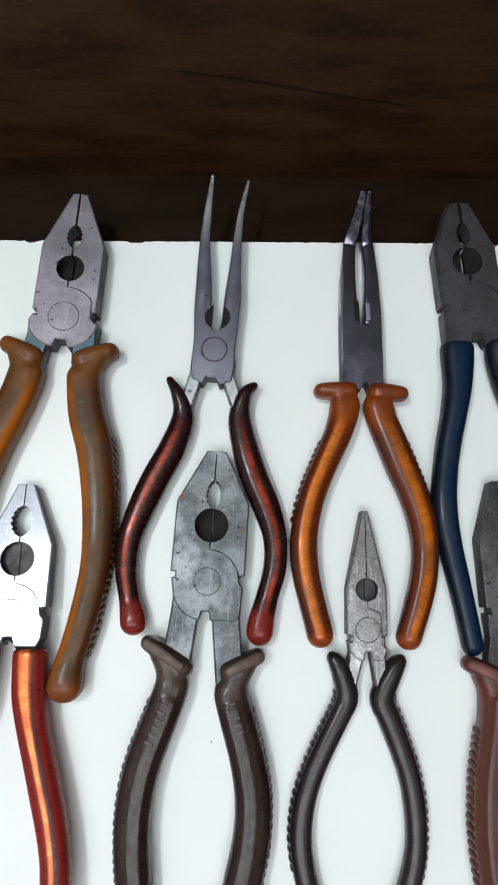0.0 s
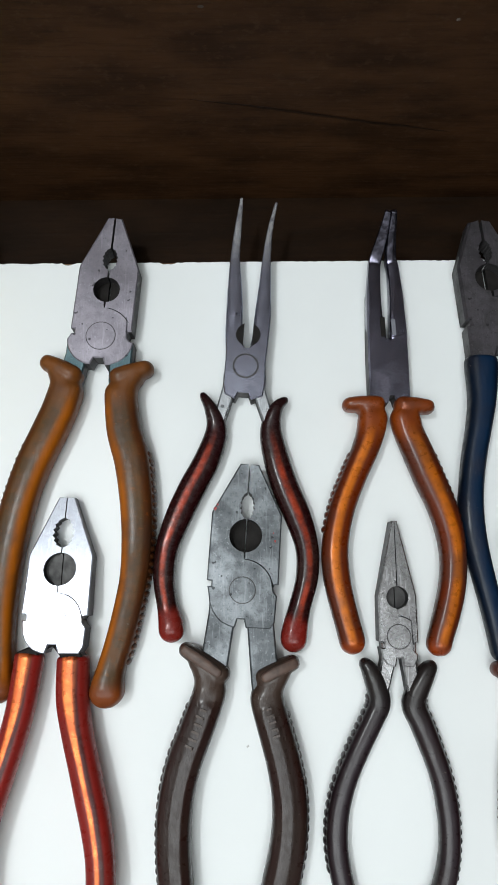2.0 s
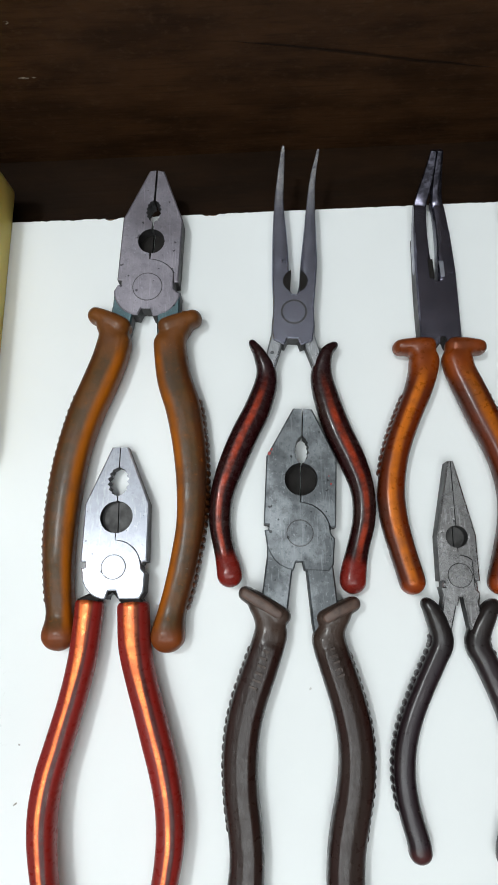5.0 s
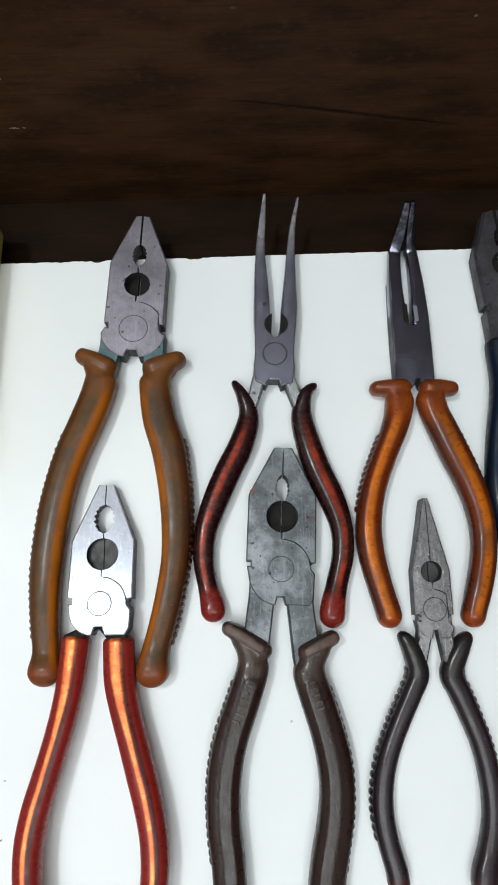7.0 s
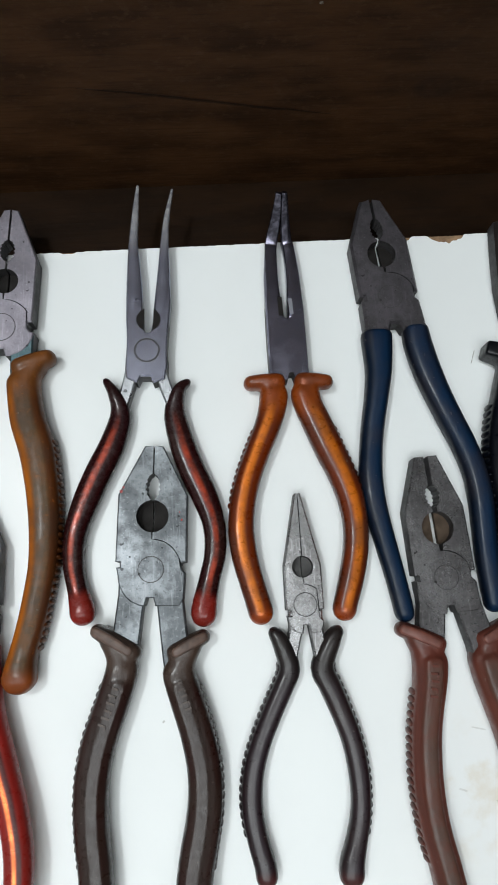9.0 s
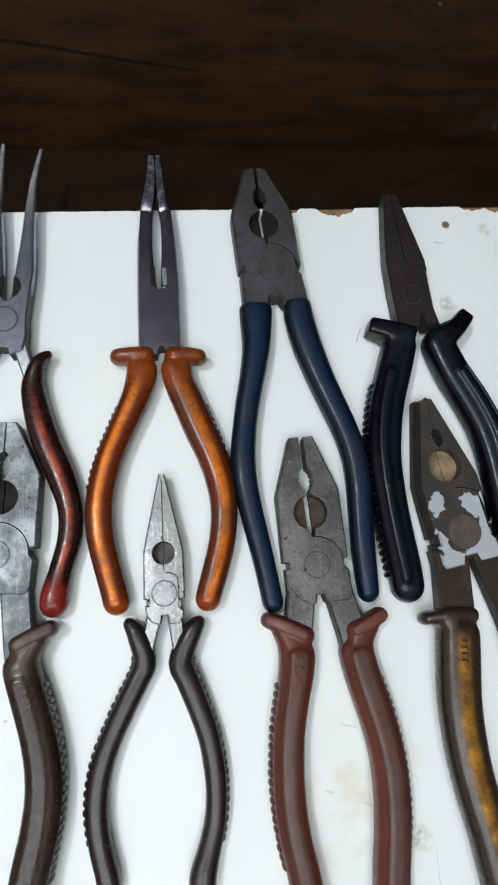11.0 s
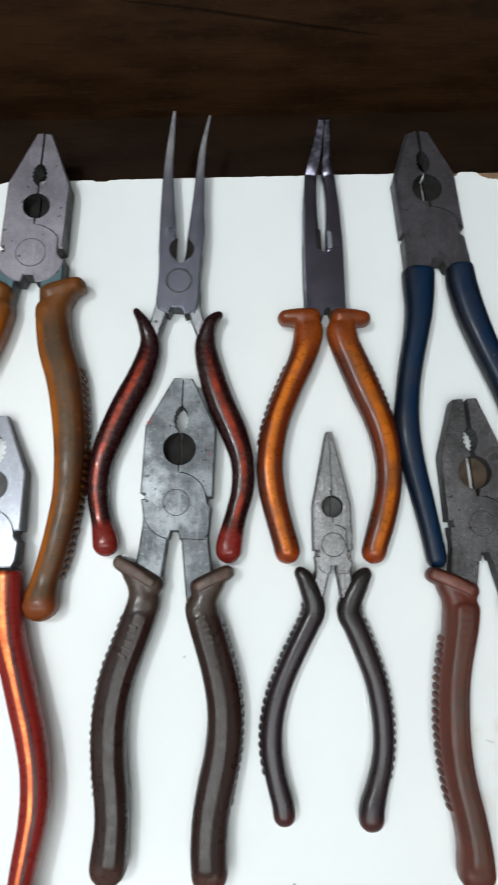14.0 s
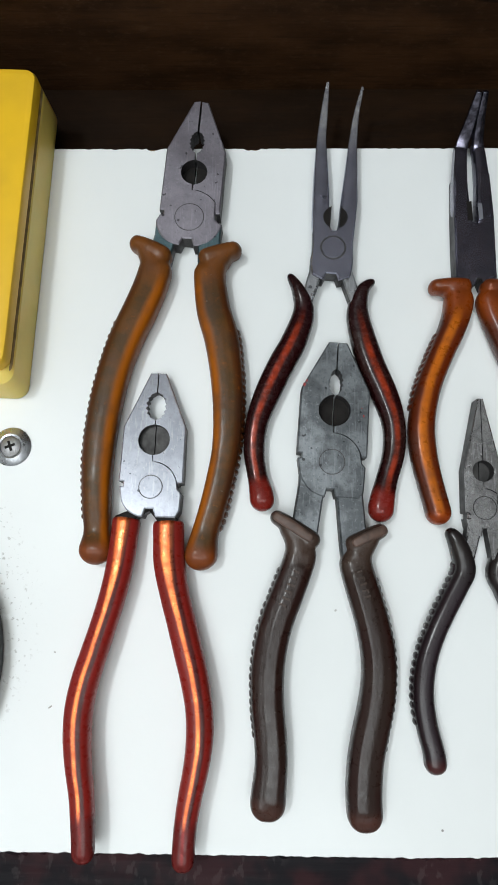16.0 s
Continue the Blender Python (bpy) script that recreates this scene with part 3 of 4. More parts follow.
def handles(thing, left, right, sleeve_mat, guards=(None, None), guard_w=6.0, ribs=None, tall=11.0, shank=None, shank_from=(4.5, -9.0), angle=0.0, rib_size=1.25, shank_w=8.0, horn=False, power=2.6, stamp=(), mirror=True, shank_top=8.9, reach=0.4, rib_sides=(-1, 1), strip=None, facet=None, tip_w=4.6, guard_power=2.6):
    for rows, guard, sign in ((left, guards[0], -1), (right, guards[1], 1)):
        bar = [(x, y, min(tall, w * 1.05) / 2 + 0.3, w, min(tall, w * 1.05)) for x, y, w in rows]
        if guard and horn:
            bar = [(*guard[2], 6.4, tip_w, tip_w * 1.35), (*guard[1], 5.9, min(guard_w * 1.25, tip_w * 2.1), 8.0)] + bar[2:]
        pieces = [sweep(bar, power=power, round_start=1.0 if guard else 0.25, round_end=1.0)]
        if guard and not horn:
            gw = guard_w
            top = min(tall, rows[1][2] * 1.05)
            g = [(x, y, 0.3 + top * 0.52, gw * (1.1, 1.0, 0.85)[k], top * (1.0, 0.98, 0.78)[k]) for k, (x, y) in enumerate(guard)]
            pieces.append(sweep(g, 22, 16, guard_power, 1.0 if guard_power < 4 else 0.2, 1.0 if guard_power < 4 else 0.2))
            web = [(*rows[3][:2], 0.3 + top * 0.5, rows[3][2] * 0.75, top * 0.94), (rows[1][0] + sign * rows[1][2] * 0.08, rows[1][1], 0.3 + top * 0.5, rows[1][2] * 0.9, top * 0.98),
                   (guard[1][0] + (guard[2][0] - guard[1][0]) * reach, guard[1][1] + (guard[2][1] - guard[1][1]) * reach, 0.3 + top * 0.5, gw * 0.85, top * 0.9)]
            pieces.append(sweep(web, 22, 16, 2.6, 1.0, 1.0))
        if strip:
            k0, share, lift, shift = strip
            high = min(tall, rows[2][2] * 1.05)
            pieces.append(sweep([(x - sign * w * shift, y, high + 0.3 + lift - 1.5, w * share, 3.0) for x, y, w in rows[k0:-1]], 50, 14, 5.0, 0.6, 1.0))
        h = moulded("handle", pieces, bar, sign, mirror, sleeve_mat, thing, "")
        if sign in stamp:
            part("embossing", bars_on([(x, y, z + (strip[2] if strip else 0) , w, q) for x, y, z, w, q in bar], stamp[sign]), sleeve_mat, h, "worn raised lettering")
        if facet and guard:
            top = min(tall, rows[1][2] * 1.05)
            (x0, y0), (x1, y1), (x2, y2) = guard
            flat = [(x0 + (x1 - x0) * 0.25, y0 + (y1 - y0) * 0.25, top + 0.1, guard_w * 0.5, 2.2), (x1, y1, top + 0.15, guard_w * 0.6, 2.2), (x1 + (x2 - x1) * 0.9, y1 + (y2 - y1) * 0.9, top * 0.9, guard_w * 0.5, 2.2)]
            part("guard_face", sweep(flat, 24, 14, 3.0, 1.0, 1.0), facet, h, "paler worn face of the guard")
        if ribs and sign in rib_sides:
            ridges(h, bar, -sign, ribs[0], ribs[1], sleeve_mat, size=rib_size)
        if shank:
            c, s = math.cos(radians(angle)), math.sin(radians(angle))

            def at(u, v):
                return (c * u - s * v, s * u + c * v)
            u, v = sign * shank_from[0], shank_from[1]
            x2, y2, w2 = rows[2]
            d = Vector((rows[3][0] - x2, rows[3][1] - y2) if horn else (x2 - rows[0][0], y2 - rows[0][1])).normalized()
            out = Vector((-d.y, d.x)) * (1 if -d.y * sign > 0 else -1) * min(shank_w, w2 * (0.5 if horn else 0.84)) / 2
            quad = [at(u + sign * shank_w / 2, v + 6), at(u + sign * shank_w / 2, v), (rows[0][0] + out.x, rows[0][1] + out.y), (x2 + out.x, y2 + out.y), (x2 - out.x, y2 - out.y), (rows[0][0] - out.x, rows[0][1] - out.y), at(u - sign * shank_w / 2, v), at(u - sign * shank_w / 2, v + 6)]
            if horn:
                quad = quad[:2] + quad[3:5] + quad[6:]
            part("shank", plate(quad, 2.4, shank_top + (0.35 if sign > 0 else 0), 0.6), shank, thing, flank=FORGED)


def pliers(name, at, label, jaw=None, angle=0.0, metal=None, recess=None, rivet_r=4.6, thick=(1.5, 9.5), tilt=0.0, rivet_mat=None, cham=(0.5, 0.4), slope=0.0, ring=0.3):
    thing = tagged(new(name), label, "pliers", "pliers laid out on the board")
    thing.matrix_basis = Matrix.Translation((at[0] / 1000, at[1] / 1000, 0)) @ Matrix.Rotation(radians(-0.86), 4, "Z") @ Matrix.Rotation(radians(tilt), 4, "X")
    if jaw:
        left, right, outer = jaw_outlines(**jaw)
        for piece, top, edges in ((left, thick[1], outer), (right, thick[1] - 0.15, 5)):
            bm = plate(piece, thick[0], top, cham[0], edges, cham[1])
            for v in bm.verts:
                if v.co.z > top / 2000:
                    v.co.z -= math.tan(radians(slope)) * v.co.y
            part("jaw", turn(bm, angle), metal, thing, flank=FORGED)
        # Disc set low in the hole; DARK paints the hole's shade.
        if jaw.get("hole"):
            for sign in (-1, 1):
                part("cutter_opening", turn(half_disc(jaw["hole_r"] + 0.3, sign, jaw["gap"], thick[0] + 0.3, thick[1] - 5.2, jaw["hole"]), angle), recess or DARK, thing)
    pin = rivet_mesh(rivet_r, thick[1])
    for v in pin.verts:
        v.co.z -= math.tan(radians(slope)) * v.co.y
    head = part("rivet", turn(pin, angle), rivet_mat or metal, thing, "flush round rivet")
    # Flat dark ring painted for the shade in the rivet's seam.
    seam = bmesh.new()
    rings = [[seam.verts.new((q * math.cos(k * math.pi / 16) / 1000, q * math.sin(k * math.pi / 16) / 1000, (thick[1] + 0.03) / 1000 - math.tan(radians(slope)) * q * math.sin(k * math.pi / 16) / 1000)) for k in range(32)] for q in (rivet_r - 0.1, rivet_r + ring)]
    for k in range(32):
        seam.faces.new((rings[0][k], rings[0][(k + 1) % 32], rings[1][(k + 1) % 32], rings[1][k]))
    part("rivet_seam", turn(seam, angle), FORGED, head, "dark flat ring for the shaded seam round the rivet")
    return thing


# ---- setting ----
def edge_back(x):
    y = -0.0004 - 0.0006 * abs(noise.noise((x * 260, 0, 0))) - 0.0010 * max(0, noise.noise((x * 60, 3, 0)) - 0.35)
    for x0, half, deep in ((0.1465, 0.0055, 0.0036), (0.168, 0.0085, 0.0046), (0.229, 0.006, 0.0024), (0.240, 0.006, 0.0034), (-0.043, 0.003, 0.0012), (0.0, 0.004, 0.0010)):
        d = abs(x - x0) / half
        if d < 1:
            y -= deep * (1 - d ** 3) * (0.75 + 0.5 * noise.noise((x * 500, 7, 0)))
    return y


def edge_front(x):
    return -0.2797 + 0.022 * max(0, x - 0.06) + 0.0005 * noise.noise((x * 300, 11, 0))


def sheet(x0, x1, step, back, front, z0, z1):
    bm = bmesh.new()
    xs = np.arange(x0, x1 + 1e-9, step)
    rows = [[bm.verts.new((x, y, z)) for x in xs for y in (f(x),)] for f, z in ((back, z0), (back, z1), (front, z1), (front, z0))]
    for a, c in zip(rows, rows[1:] + rows[:1]):
        for i in range(len(xs) - 1):
            bm.faces.new((a[i], a[i + 1], c[i + 1], c[i]))
    bm.faces.new([r[0] for r in rows])
    bm.faces.new([r[-1] for r in rows])
    return bm


board = tagged(new("board"), "white laminated particle board with chipped rear edge", "board", kind="structure")
part("core", box((-0.45, -0.2795, -0.0126), (0.2444, -0.0004, -0.0011)), CORE, board, "raw brown particle board core", smooth=False)
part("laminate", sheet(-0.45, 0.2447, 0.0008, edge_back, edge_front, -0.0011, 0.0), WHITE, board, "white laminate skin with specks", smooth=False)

tagged(part("wall_back", box((-0.6, 0.0390, -0.9), (0.6, 0.064, 0.30), 0.001), WOOD, smooth=False), "dark stained wooden back panel with a thin crack", "panel", kind="structure")
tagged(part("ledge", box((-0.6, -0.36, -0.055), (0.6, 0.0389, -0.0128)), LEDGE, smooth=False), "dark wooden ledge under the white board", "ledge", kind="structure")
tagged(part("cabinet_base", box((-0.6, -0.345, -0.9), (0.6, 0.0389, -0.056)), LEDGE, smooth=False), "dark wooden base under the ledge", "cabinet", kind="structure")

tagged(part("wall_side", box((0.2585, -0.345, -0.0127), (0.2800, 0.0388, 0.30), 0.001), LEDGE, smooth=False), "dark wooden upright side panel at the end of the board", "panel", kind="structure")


def front_trim():
    bm = box((-0.6, -0.345, -0.0126), (0.2583, -0.2808, -0.0035))
    for x in np.arange(-0.2, 0.245, 0.0031):
        if random.random() < 0.55:
            r = bmesh.ops.create_icosphere(bm, subdivisions=1, radius=1)
            s = random.uniform(0.4, 1.3)
            c = Vector((x + random.uniform(-0.001, 0.001), edge_front(x) - 0.0004, -0.0012))
            for v in r["verts"]:
                v.co = c + Vector((v.co.x * 0.0018 * s, v.co.y * 0.0009 * s, v.co.z * 0.0015)) * random.uniform(0.75, 1.2)
    box((-0.6, -0.2812, -0.0126), (0.2583, -0.2797, -0.0030), bm=bm)
    return bm


tagged(part("trim", front_trim(), RAIL, smooth=False), "worn dark painted front strip with ragged edge", "trim", kind="structure")

# Unseen room added around the set; its pale paint bounces soft light.
for name, lo, hi, m, what in (("floor", (-2, -2.2, -1.0), (2, 1.2, -0.9), FLOOR, "unseen plain tiled floor"), ("ceiling", (-2, -2.2, 1.75), (2, 1.2, 1.85), PAINT, "unseen plain painted ceiling"),
                              ("wall_north", (-2, 1.2, -0.9), (2, 1.3, 1.75), PAINT, "unseen plain painted wall"), ("wall_south", (-2, -2.3, -0.9), (2, -2.2, 1.75), PAINT, "unseen plain painted wall"),
                              ("wall_west", (-2.1, -2.2, -0.9), (-2, 1.2, 1.75), PAINT, "unseen plain painted wall"), ("wall_east", (2, -2.2, -0.9), (2.1, 1.2, 1.75), PAINT, "unseen plain painted wall")):
    tagged(part(name, box(lo, hi), m, smooth=False), what, name.split("_")[0], kind="structure")


# ---- yellow box, screw and round container ----
def rounded(x0, x1, y0, y1, r, count=7):
    pts = []
    for cx, cy, a in ((x1 - r, y1 - r, 0), (x0 + r, y1 - r, 90), (x0 + r, y0 + r, 180), (x1 - r, y0 + r, 270)):
        pts += arc(cx, cy, r, a, a + 90, count)
    return pts


def tray(levels):
    """A moulded shell from rounded outlines, level over level, in millimetres."""
    bm = bmesh.new()
    rings = [[bm.verts.new((x / 1000, y / 1000, z / 1000)) for x, y in rounded(*o)] for *o, z in levels]
    for a, c in zip(rings, rings[1:]):
        for j in range(len(a)):
            bm.faces.new((a[j], a[(j + 1) % len(a)], c[(j + 1) % len(a)], c[j]))
    bm.faces.new(rings[-1])
    bm.faces.new(rings[0])
    return bm


YELLOW = plain("yellow_plastic", srgb(238, 190, 40), 0.4, 40, 0.12)
CREAM = plain("amber_plastic", srgb(250, 214, 108), 0.42, 30, 0.12)
CREAM.node_tree.nodes["Principled BSDF"].inputs["Subsurface Weight"].default_value = 0.5
CREAM.node_tree.nodes["Principled BSDF"].inputs["Subsurface Radius"].default_value = (1.0, 0.7, 0.3)
CREAM.node_tree.nodes["Principled BSDF"].inputs["Subsurface Scale"].default_value = 0.02
SEAM = plain("dirty_amber_seam", (0.30, 0.20, 0.08), 0.7, 220, 0.6)
case = tagged(new("plastic_case"), "yellow plastic case with amber lower body on the board", "case")
case.matrix_basis = Matrix.Translation((-0.0898, -0.1128, 0)) @ Matrix.Rotation(radians(-1.9), 4, "Z") @ Matrix.Translation((0.0866, 0.1135, 0))
part("body", tray([(-175, -86.6, -113.5, 16.5, 5, 0.2), (-175, -86.4, -113.7, 16.7, 5, 1.0), (-175, -86.8, -112.0, 16.2, 5, 17.0), (-175, -88.5, -108.5, 15.5, 5, 19.6)]), CREAM, case, "amber plastic body")
part("lid", tray([(-174, -88.6, -108.0, 16.2, 5, 19.0), (-174, -87.4, -107.6, 17.2, 5, 19.9), (-174, -87.4, -107.6, 17.2, 5, 23.8), (-174, -88.1, -106.8, 16.5, 4.6, 25.5), (-173, -89.8, -105, 14.6, 4, 26.2)]), YELLOW, case, "bright yellow lid")

part("seam", tray([(-174.5, -87.2, -109.6, 16.6, 5, 17.9), (-174.5, -87.0, -109.2, 16.8, 5, 18.3), (-174.5, -87.6, -108.6, 16.4, 5, 18.8)]), SEAM, case, "brown seam under the lid")
CHROME = steel("bright_washer_steel", (0.55, 0.57, 0.6), (0.3, 0.31, 0.33), 0.25)
screw = tagged(new("screw"), "cross-head screw in a steel cup washer", "screw")
screw.location = (-0.0950, -0.1324, 0)


def ring_profile(rows, sides=36):
    bm = bmesh.new()
    rings = [[bm.verts.new((r * math.cos(2 * math.pi * k / sides) / 1000, r * math.sin(2 * math.pi * k / sides) / 1000, z / 1000)) for k in range(sides)] for r, z in rows]
    for a, c in zip(rings, rings[1:]):
        for j in range(sides):
            bm.faces.new((a[j], a[(j + 1) % sides], c[(j + 1) % sides], c[j]))
    bm.faces.new(rings[0])
    bm.faces.new(rings[-1])
    return bm


part("washer", ring_profile([(7.8, 0.05), (7.8, 0.5), (7.2, 1.0), (5.0, 1.9), (4.3, 1.7), (4.1, 0.8)]), CHROME, screw, "steel cup washer")
head = part("head", ring_profile([(4.0, 0.7), (4.0, 1.5), (3.0, 2.0), (1.0, 2.3)]), steel("screw_head_steel", (0.36, 0.36, 0.37), (0.16, 0.155, 0.15), 0.45), screw, "dull cross-head screw")
# Raised dark bars paint the shade of the screw's cross.
cross = box((-0.0021, -0.0005, 0.0020), (0.0021, 0.0005, 0.00245))
part("cross_recess", turn(box((-0.0005, -0.0021, 0.0020), (0.0005, 0.0021, 0.00246), bm=cross), 20), DARK, head, smooth=False)

RUBBER = plain("dark_grey_rim", (0.05, 0.055, 0.06), 0.5, 300, 0.6)
tagged(part("round_container", ring_profile([(57, 0.1), (60.5, 0.1), (61, 2), (60.5, 12), (59, 13), (58, 12), (57.5, 3)], 72), RUBBER), "dark grey round container on the board", "container").location = (-0.1527, -0.2140, 0)

# ---- unseen fixtures: pendant lamp and added fill panel ----
lamp = tagged(new("pendant_lamp"), "small pendant lamp with a white socket on a cord", "lamp")
lamp.location = (LAMP[0], LAMP[1], 1.75)
panel = tagged(new("fill_panel"), "added flat white ceiling panel for the unseen fill light", "lamp")
panel.location = (FILL_PANEL[0], FILL_PANEL[1], 1.75)
part("frame", box((-0.78, -0.43, -0.010), (0.78, 0.43, 0.0), 0.002), PAINT, panel)
part("base", ring_profile([(45, 0), (45, -15), (30, -25), (4, -27), (3, -200), (14, -212), (18, -236)]), PAINT, lamp)

# ---- pliers ----
GREY = steel("grey_tool_steel", (0.30, 0.28, 0.32), (0.17, 0.16, 0.185), 0.42, metal=0.8, smudge=0.4)
BRIGHT = steel("bright_tool_steel", (0.64, 0.67, 0.76), (0.36, 0.38, 0.44), 0.17, smudge=0.45, grind=3.0, vary=0.3, metal=0.7, relief=0.05)
GUN = steel("gunmetal_steel", (0.178, 0.192, 0.205), (0.050, 0.055, 0.060), 0.40, metal=0.62, smudge=0.75, vary=0.6)
DARKST = steel("dark_tool_steel", (0.108, 0.10, 0.112), (0.050, 0.046, 0.05), 0.42, metal=0.7, smudge=0.7)
# BLUED tips are coloured dark to cancel the panel's reflection on the bend.
BLUED = steel("blued_steel", (0.27, 0.26, 0.335), (0.07, 0.066, 0.088), 0.18, tips=0.034, tip_gain=0.18, smudge=0.6, vary=0.6)
SCUFFED = steel("scuffed_tool_steel", (0.225, 0.22, 0.228), (0.075, 0.07, 0.072), 0.25, metal=0.85, smudge=0.65, vary=0.7)
WORN = steel("worn_tool_steel", (0.43, 0.43, 0.44), (0.15, 0.145, 0.145), 0.23, metal=0.85, smudge=0.75)
BLACKST = steel("black_brown_steel", (0.034, 0.027, 0.025), (0.015, 0.012, 0.011), 0.42, metal=0.5)
TEAL = steel("tarnished_teal_steel", (0.13, 0.20, 0.22), (0.05, 0.08, 0.09), 0.4)

FORGED = steel("blackened_forged_flank", (0.075, 0.072, 0.074), (0.03, 0.028, 0.028), 0.5, metal=0.5, smudge=0.7)

# combination pliers with amber-brown sleeves
a = pliers("pliers", (-25.4, -38.0), "steel combination pliers with grimy amber ribbed plastic handles", dict(tip=3.0, length=53.3, wide=12.4, shoulder=30.4, notch=1.5, base=13.6, foot=12.4, hole=20.4, hole_r=5.5, oval=34.2, oval_r=(3.3, 4.9), gap=0.4, curve=(True, True)), -3.4, GREY, DARK, 5.8)
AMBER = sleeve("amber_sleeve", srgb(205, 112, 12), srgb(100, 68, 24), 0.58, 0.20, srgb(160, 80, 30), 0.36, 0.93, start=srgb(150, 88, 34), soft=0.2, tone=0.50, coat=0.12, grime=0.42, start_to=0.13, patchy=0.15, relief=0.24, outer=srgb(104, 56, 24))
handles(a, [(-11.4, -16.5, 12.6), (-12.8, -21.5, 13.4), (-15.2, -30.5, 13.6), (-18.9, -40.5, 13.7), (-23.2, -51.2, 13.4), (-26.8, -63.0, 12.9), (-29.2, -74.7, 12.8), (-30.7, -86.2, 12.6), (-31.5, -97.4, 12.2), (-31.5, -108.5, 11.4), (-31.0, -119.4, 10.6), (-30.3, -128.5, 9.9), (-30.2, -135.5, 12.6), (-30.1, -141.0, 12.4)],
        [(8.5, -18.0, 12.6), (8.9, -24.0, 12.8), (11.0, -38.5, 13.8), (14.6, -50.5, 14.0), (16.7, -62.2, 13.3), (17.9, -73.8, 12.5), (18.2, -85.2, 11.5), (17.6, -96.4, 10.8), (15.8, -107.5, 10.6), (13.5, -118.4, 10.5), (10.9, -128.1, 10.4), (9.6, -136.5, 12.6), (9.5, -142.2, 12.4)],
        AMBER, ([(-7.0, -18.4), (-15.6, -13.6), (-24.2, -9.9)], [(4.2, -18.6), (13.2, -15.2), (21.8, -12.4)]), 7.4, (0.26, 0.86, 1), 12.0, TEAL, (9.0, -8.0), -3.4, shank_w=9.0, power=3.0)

# long-nose pliers with dark red sleeves
LONG = steel("long_nose_steel", (0.39, 0.40, 0.50), (0.17, 0.17, 0.22), 0.18, tips=0.040, smudge=0.5, vary=0.6, metal=0.8, grind=14.0, relief=0.12)
b = pliers("pliers", (33.3, -51.3), "open long-nose steel pliers with dark red plastic handles", None, -4.1, LONG, None, 4.6, (2.0, 9.2), ring=0.65)
for rows in ([(-4.4, 4, 5.5, 6.8, 7.2), (-6.2, 12, 5.5, 6.4, 7.2), (-6.4, 22, 5.6, 7.0, 7.1), (-7.3, 35, 6.2, 6.0, 5.8), (-8.2, 48.5, 7.2, 4.0, 4.2), (-8.0, 62, 8.2, 2.9, 3.0), (-7.6, 75.4, 9.3, 1.2, 1.3)],
             [(3.6, 4, 5.5, 7.4, 7.2), (4.9, 12, 5.5, 6.8, 7.2), (5.2, 22, 5.6, 6.9, 7.1), (5.2, 35, 6.2, 5.4, 5.8), (5.0, 48, 7.2, 3.7, 4.2), (5.5, 61, 8.2, 2.4, 3.0), (7.3, 74.3, 9.3, 1.1, 1.3)]):
    part("jaw", turn(sweep(rows, 44, 20, 3.8, 0.1, 1.0), -4.1), LONG, b)
joint = plate([(-9.9, 34), (-9.6, 22), (-9.0, 13.0), (-8.3, 2), (-8.4, -8), (-7.6, -12), (-3.2, -14.0), (-2.0, -11.2), (2.0, -11.2), (3.2, -14.0), (7.8, -12), (8.4, -6), (7.9, 2), (8.3, 13.0), (8.6, 22), (7.7, 34), (2.8, 34), (2.2, 22), (2.2, 12.4), (2.0, 9.4), (0.8, 7.8), (-1.0, 7.8), (-2.0, 9.4), (-2.4, 12.4), (-3.1, 22), (-4.6, 34)], 1.8, 9.2, 0.5)
for v in joint.verts:
    if v.co.y > 0.02 and v.co.z > 0.005:
        v.co.z -= (v.co.y - 0.02) * 0.06
part("joint", turn(joint, -4.1), LONG, b, flank=FORGED)
# Dark half discs laid on top stand for the shaded half-holes.
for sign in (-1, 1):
    part("cutter_opening", turn(half_disc(5.0, sign, 1.9, 8.3, 9.27, 13.4), -4.1), DARK, b)
# Orange-red streak paints the highlights of the tang inside.
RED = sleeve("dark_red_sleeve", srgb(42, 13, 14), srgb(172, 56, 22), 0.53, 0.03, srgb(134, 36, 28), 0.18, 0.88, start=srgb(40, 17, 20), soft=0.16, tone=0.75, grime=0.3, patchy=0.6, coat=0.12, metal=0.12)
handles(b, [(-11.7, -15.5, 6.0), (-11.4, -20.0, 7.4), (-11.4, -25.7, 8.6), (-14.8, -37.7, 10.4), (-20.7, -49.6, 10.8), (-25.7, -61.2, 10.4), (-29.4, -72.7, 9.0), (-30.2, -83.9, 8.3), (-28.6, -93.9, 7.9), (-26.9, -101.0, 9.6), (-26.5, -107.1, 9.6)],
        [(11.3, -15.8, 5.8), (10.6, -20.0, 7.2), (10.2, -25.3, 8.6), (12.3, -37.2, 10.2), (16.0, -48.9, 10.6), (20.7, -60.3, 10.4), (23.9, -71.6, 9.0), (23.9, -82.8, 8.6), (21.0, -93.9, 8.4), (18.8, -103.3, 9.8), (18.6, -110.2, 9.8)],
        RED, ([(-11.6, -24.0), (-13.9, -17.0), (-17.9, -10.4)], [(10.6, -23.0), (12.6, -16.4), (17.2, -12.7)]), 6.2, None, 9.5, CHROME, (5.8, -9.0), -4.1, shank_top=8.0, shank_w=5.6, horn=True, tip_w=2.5)

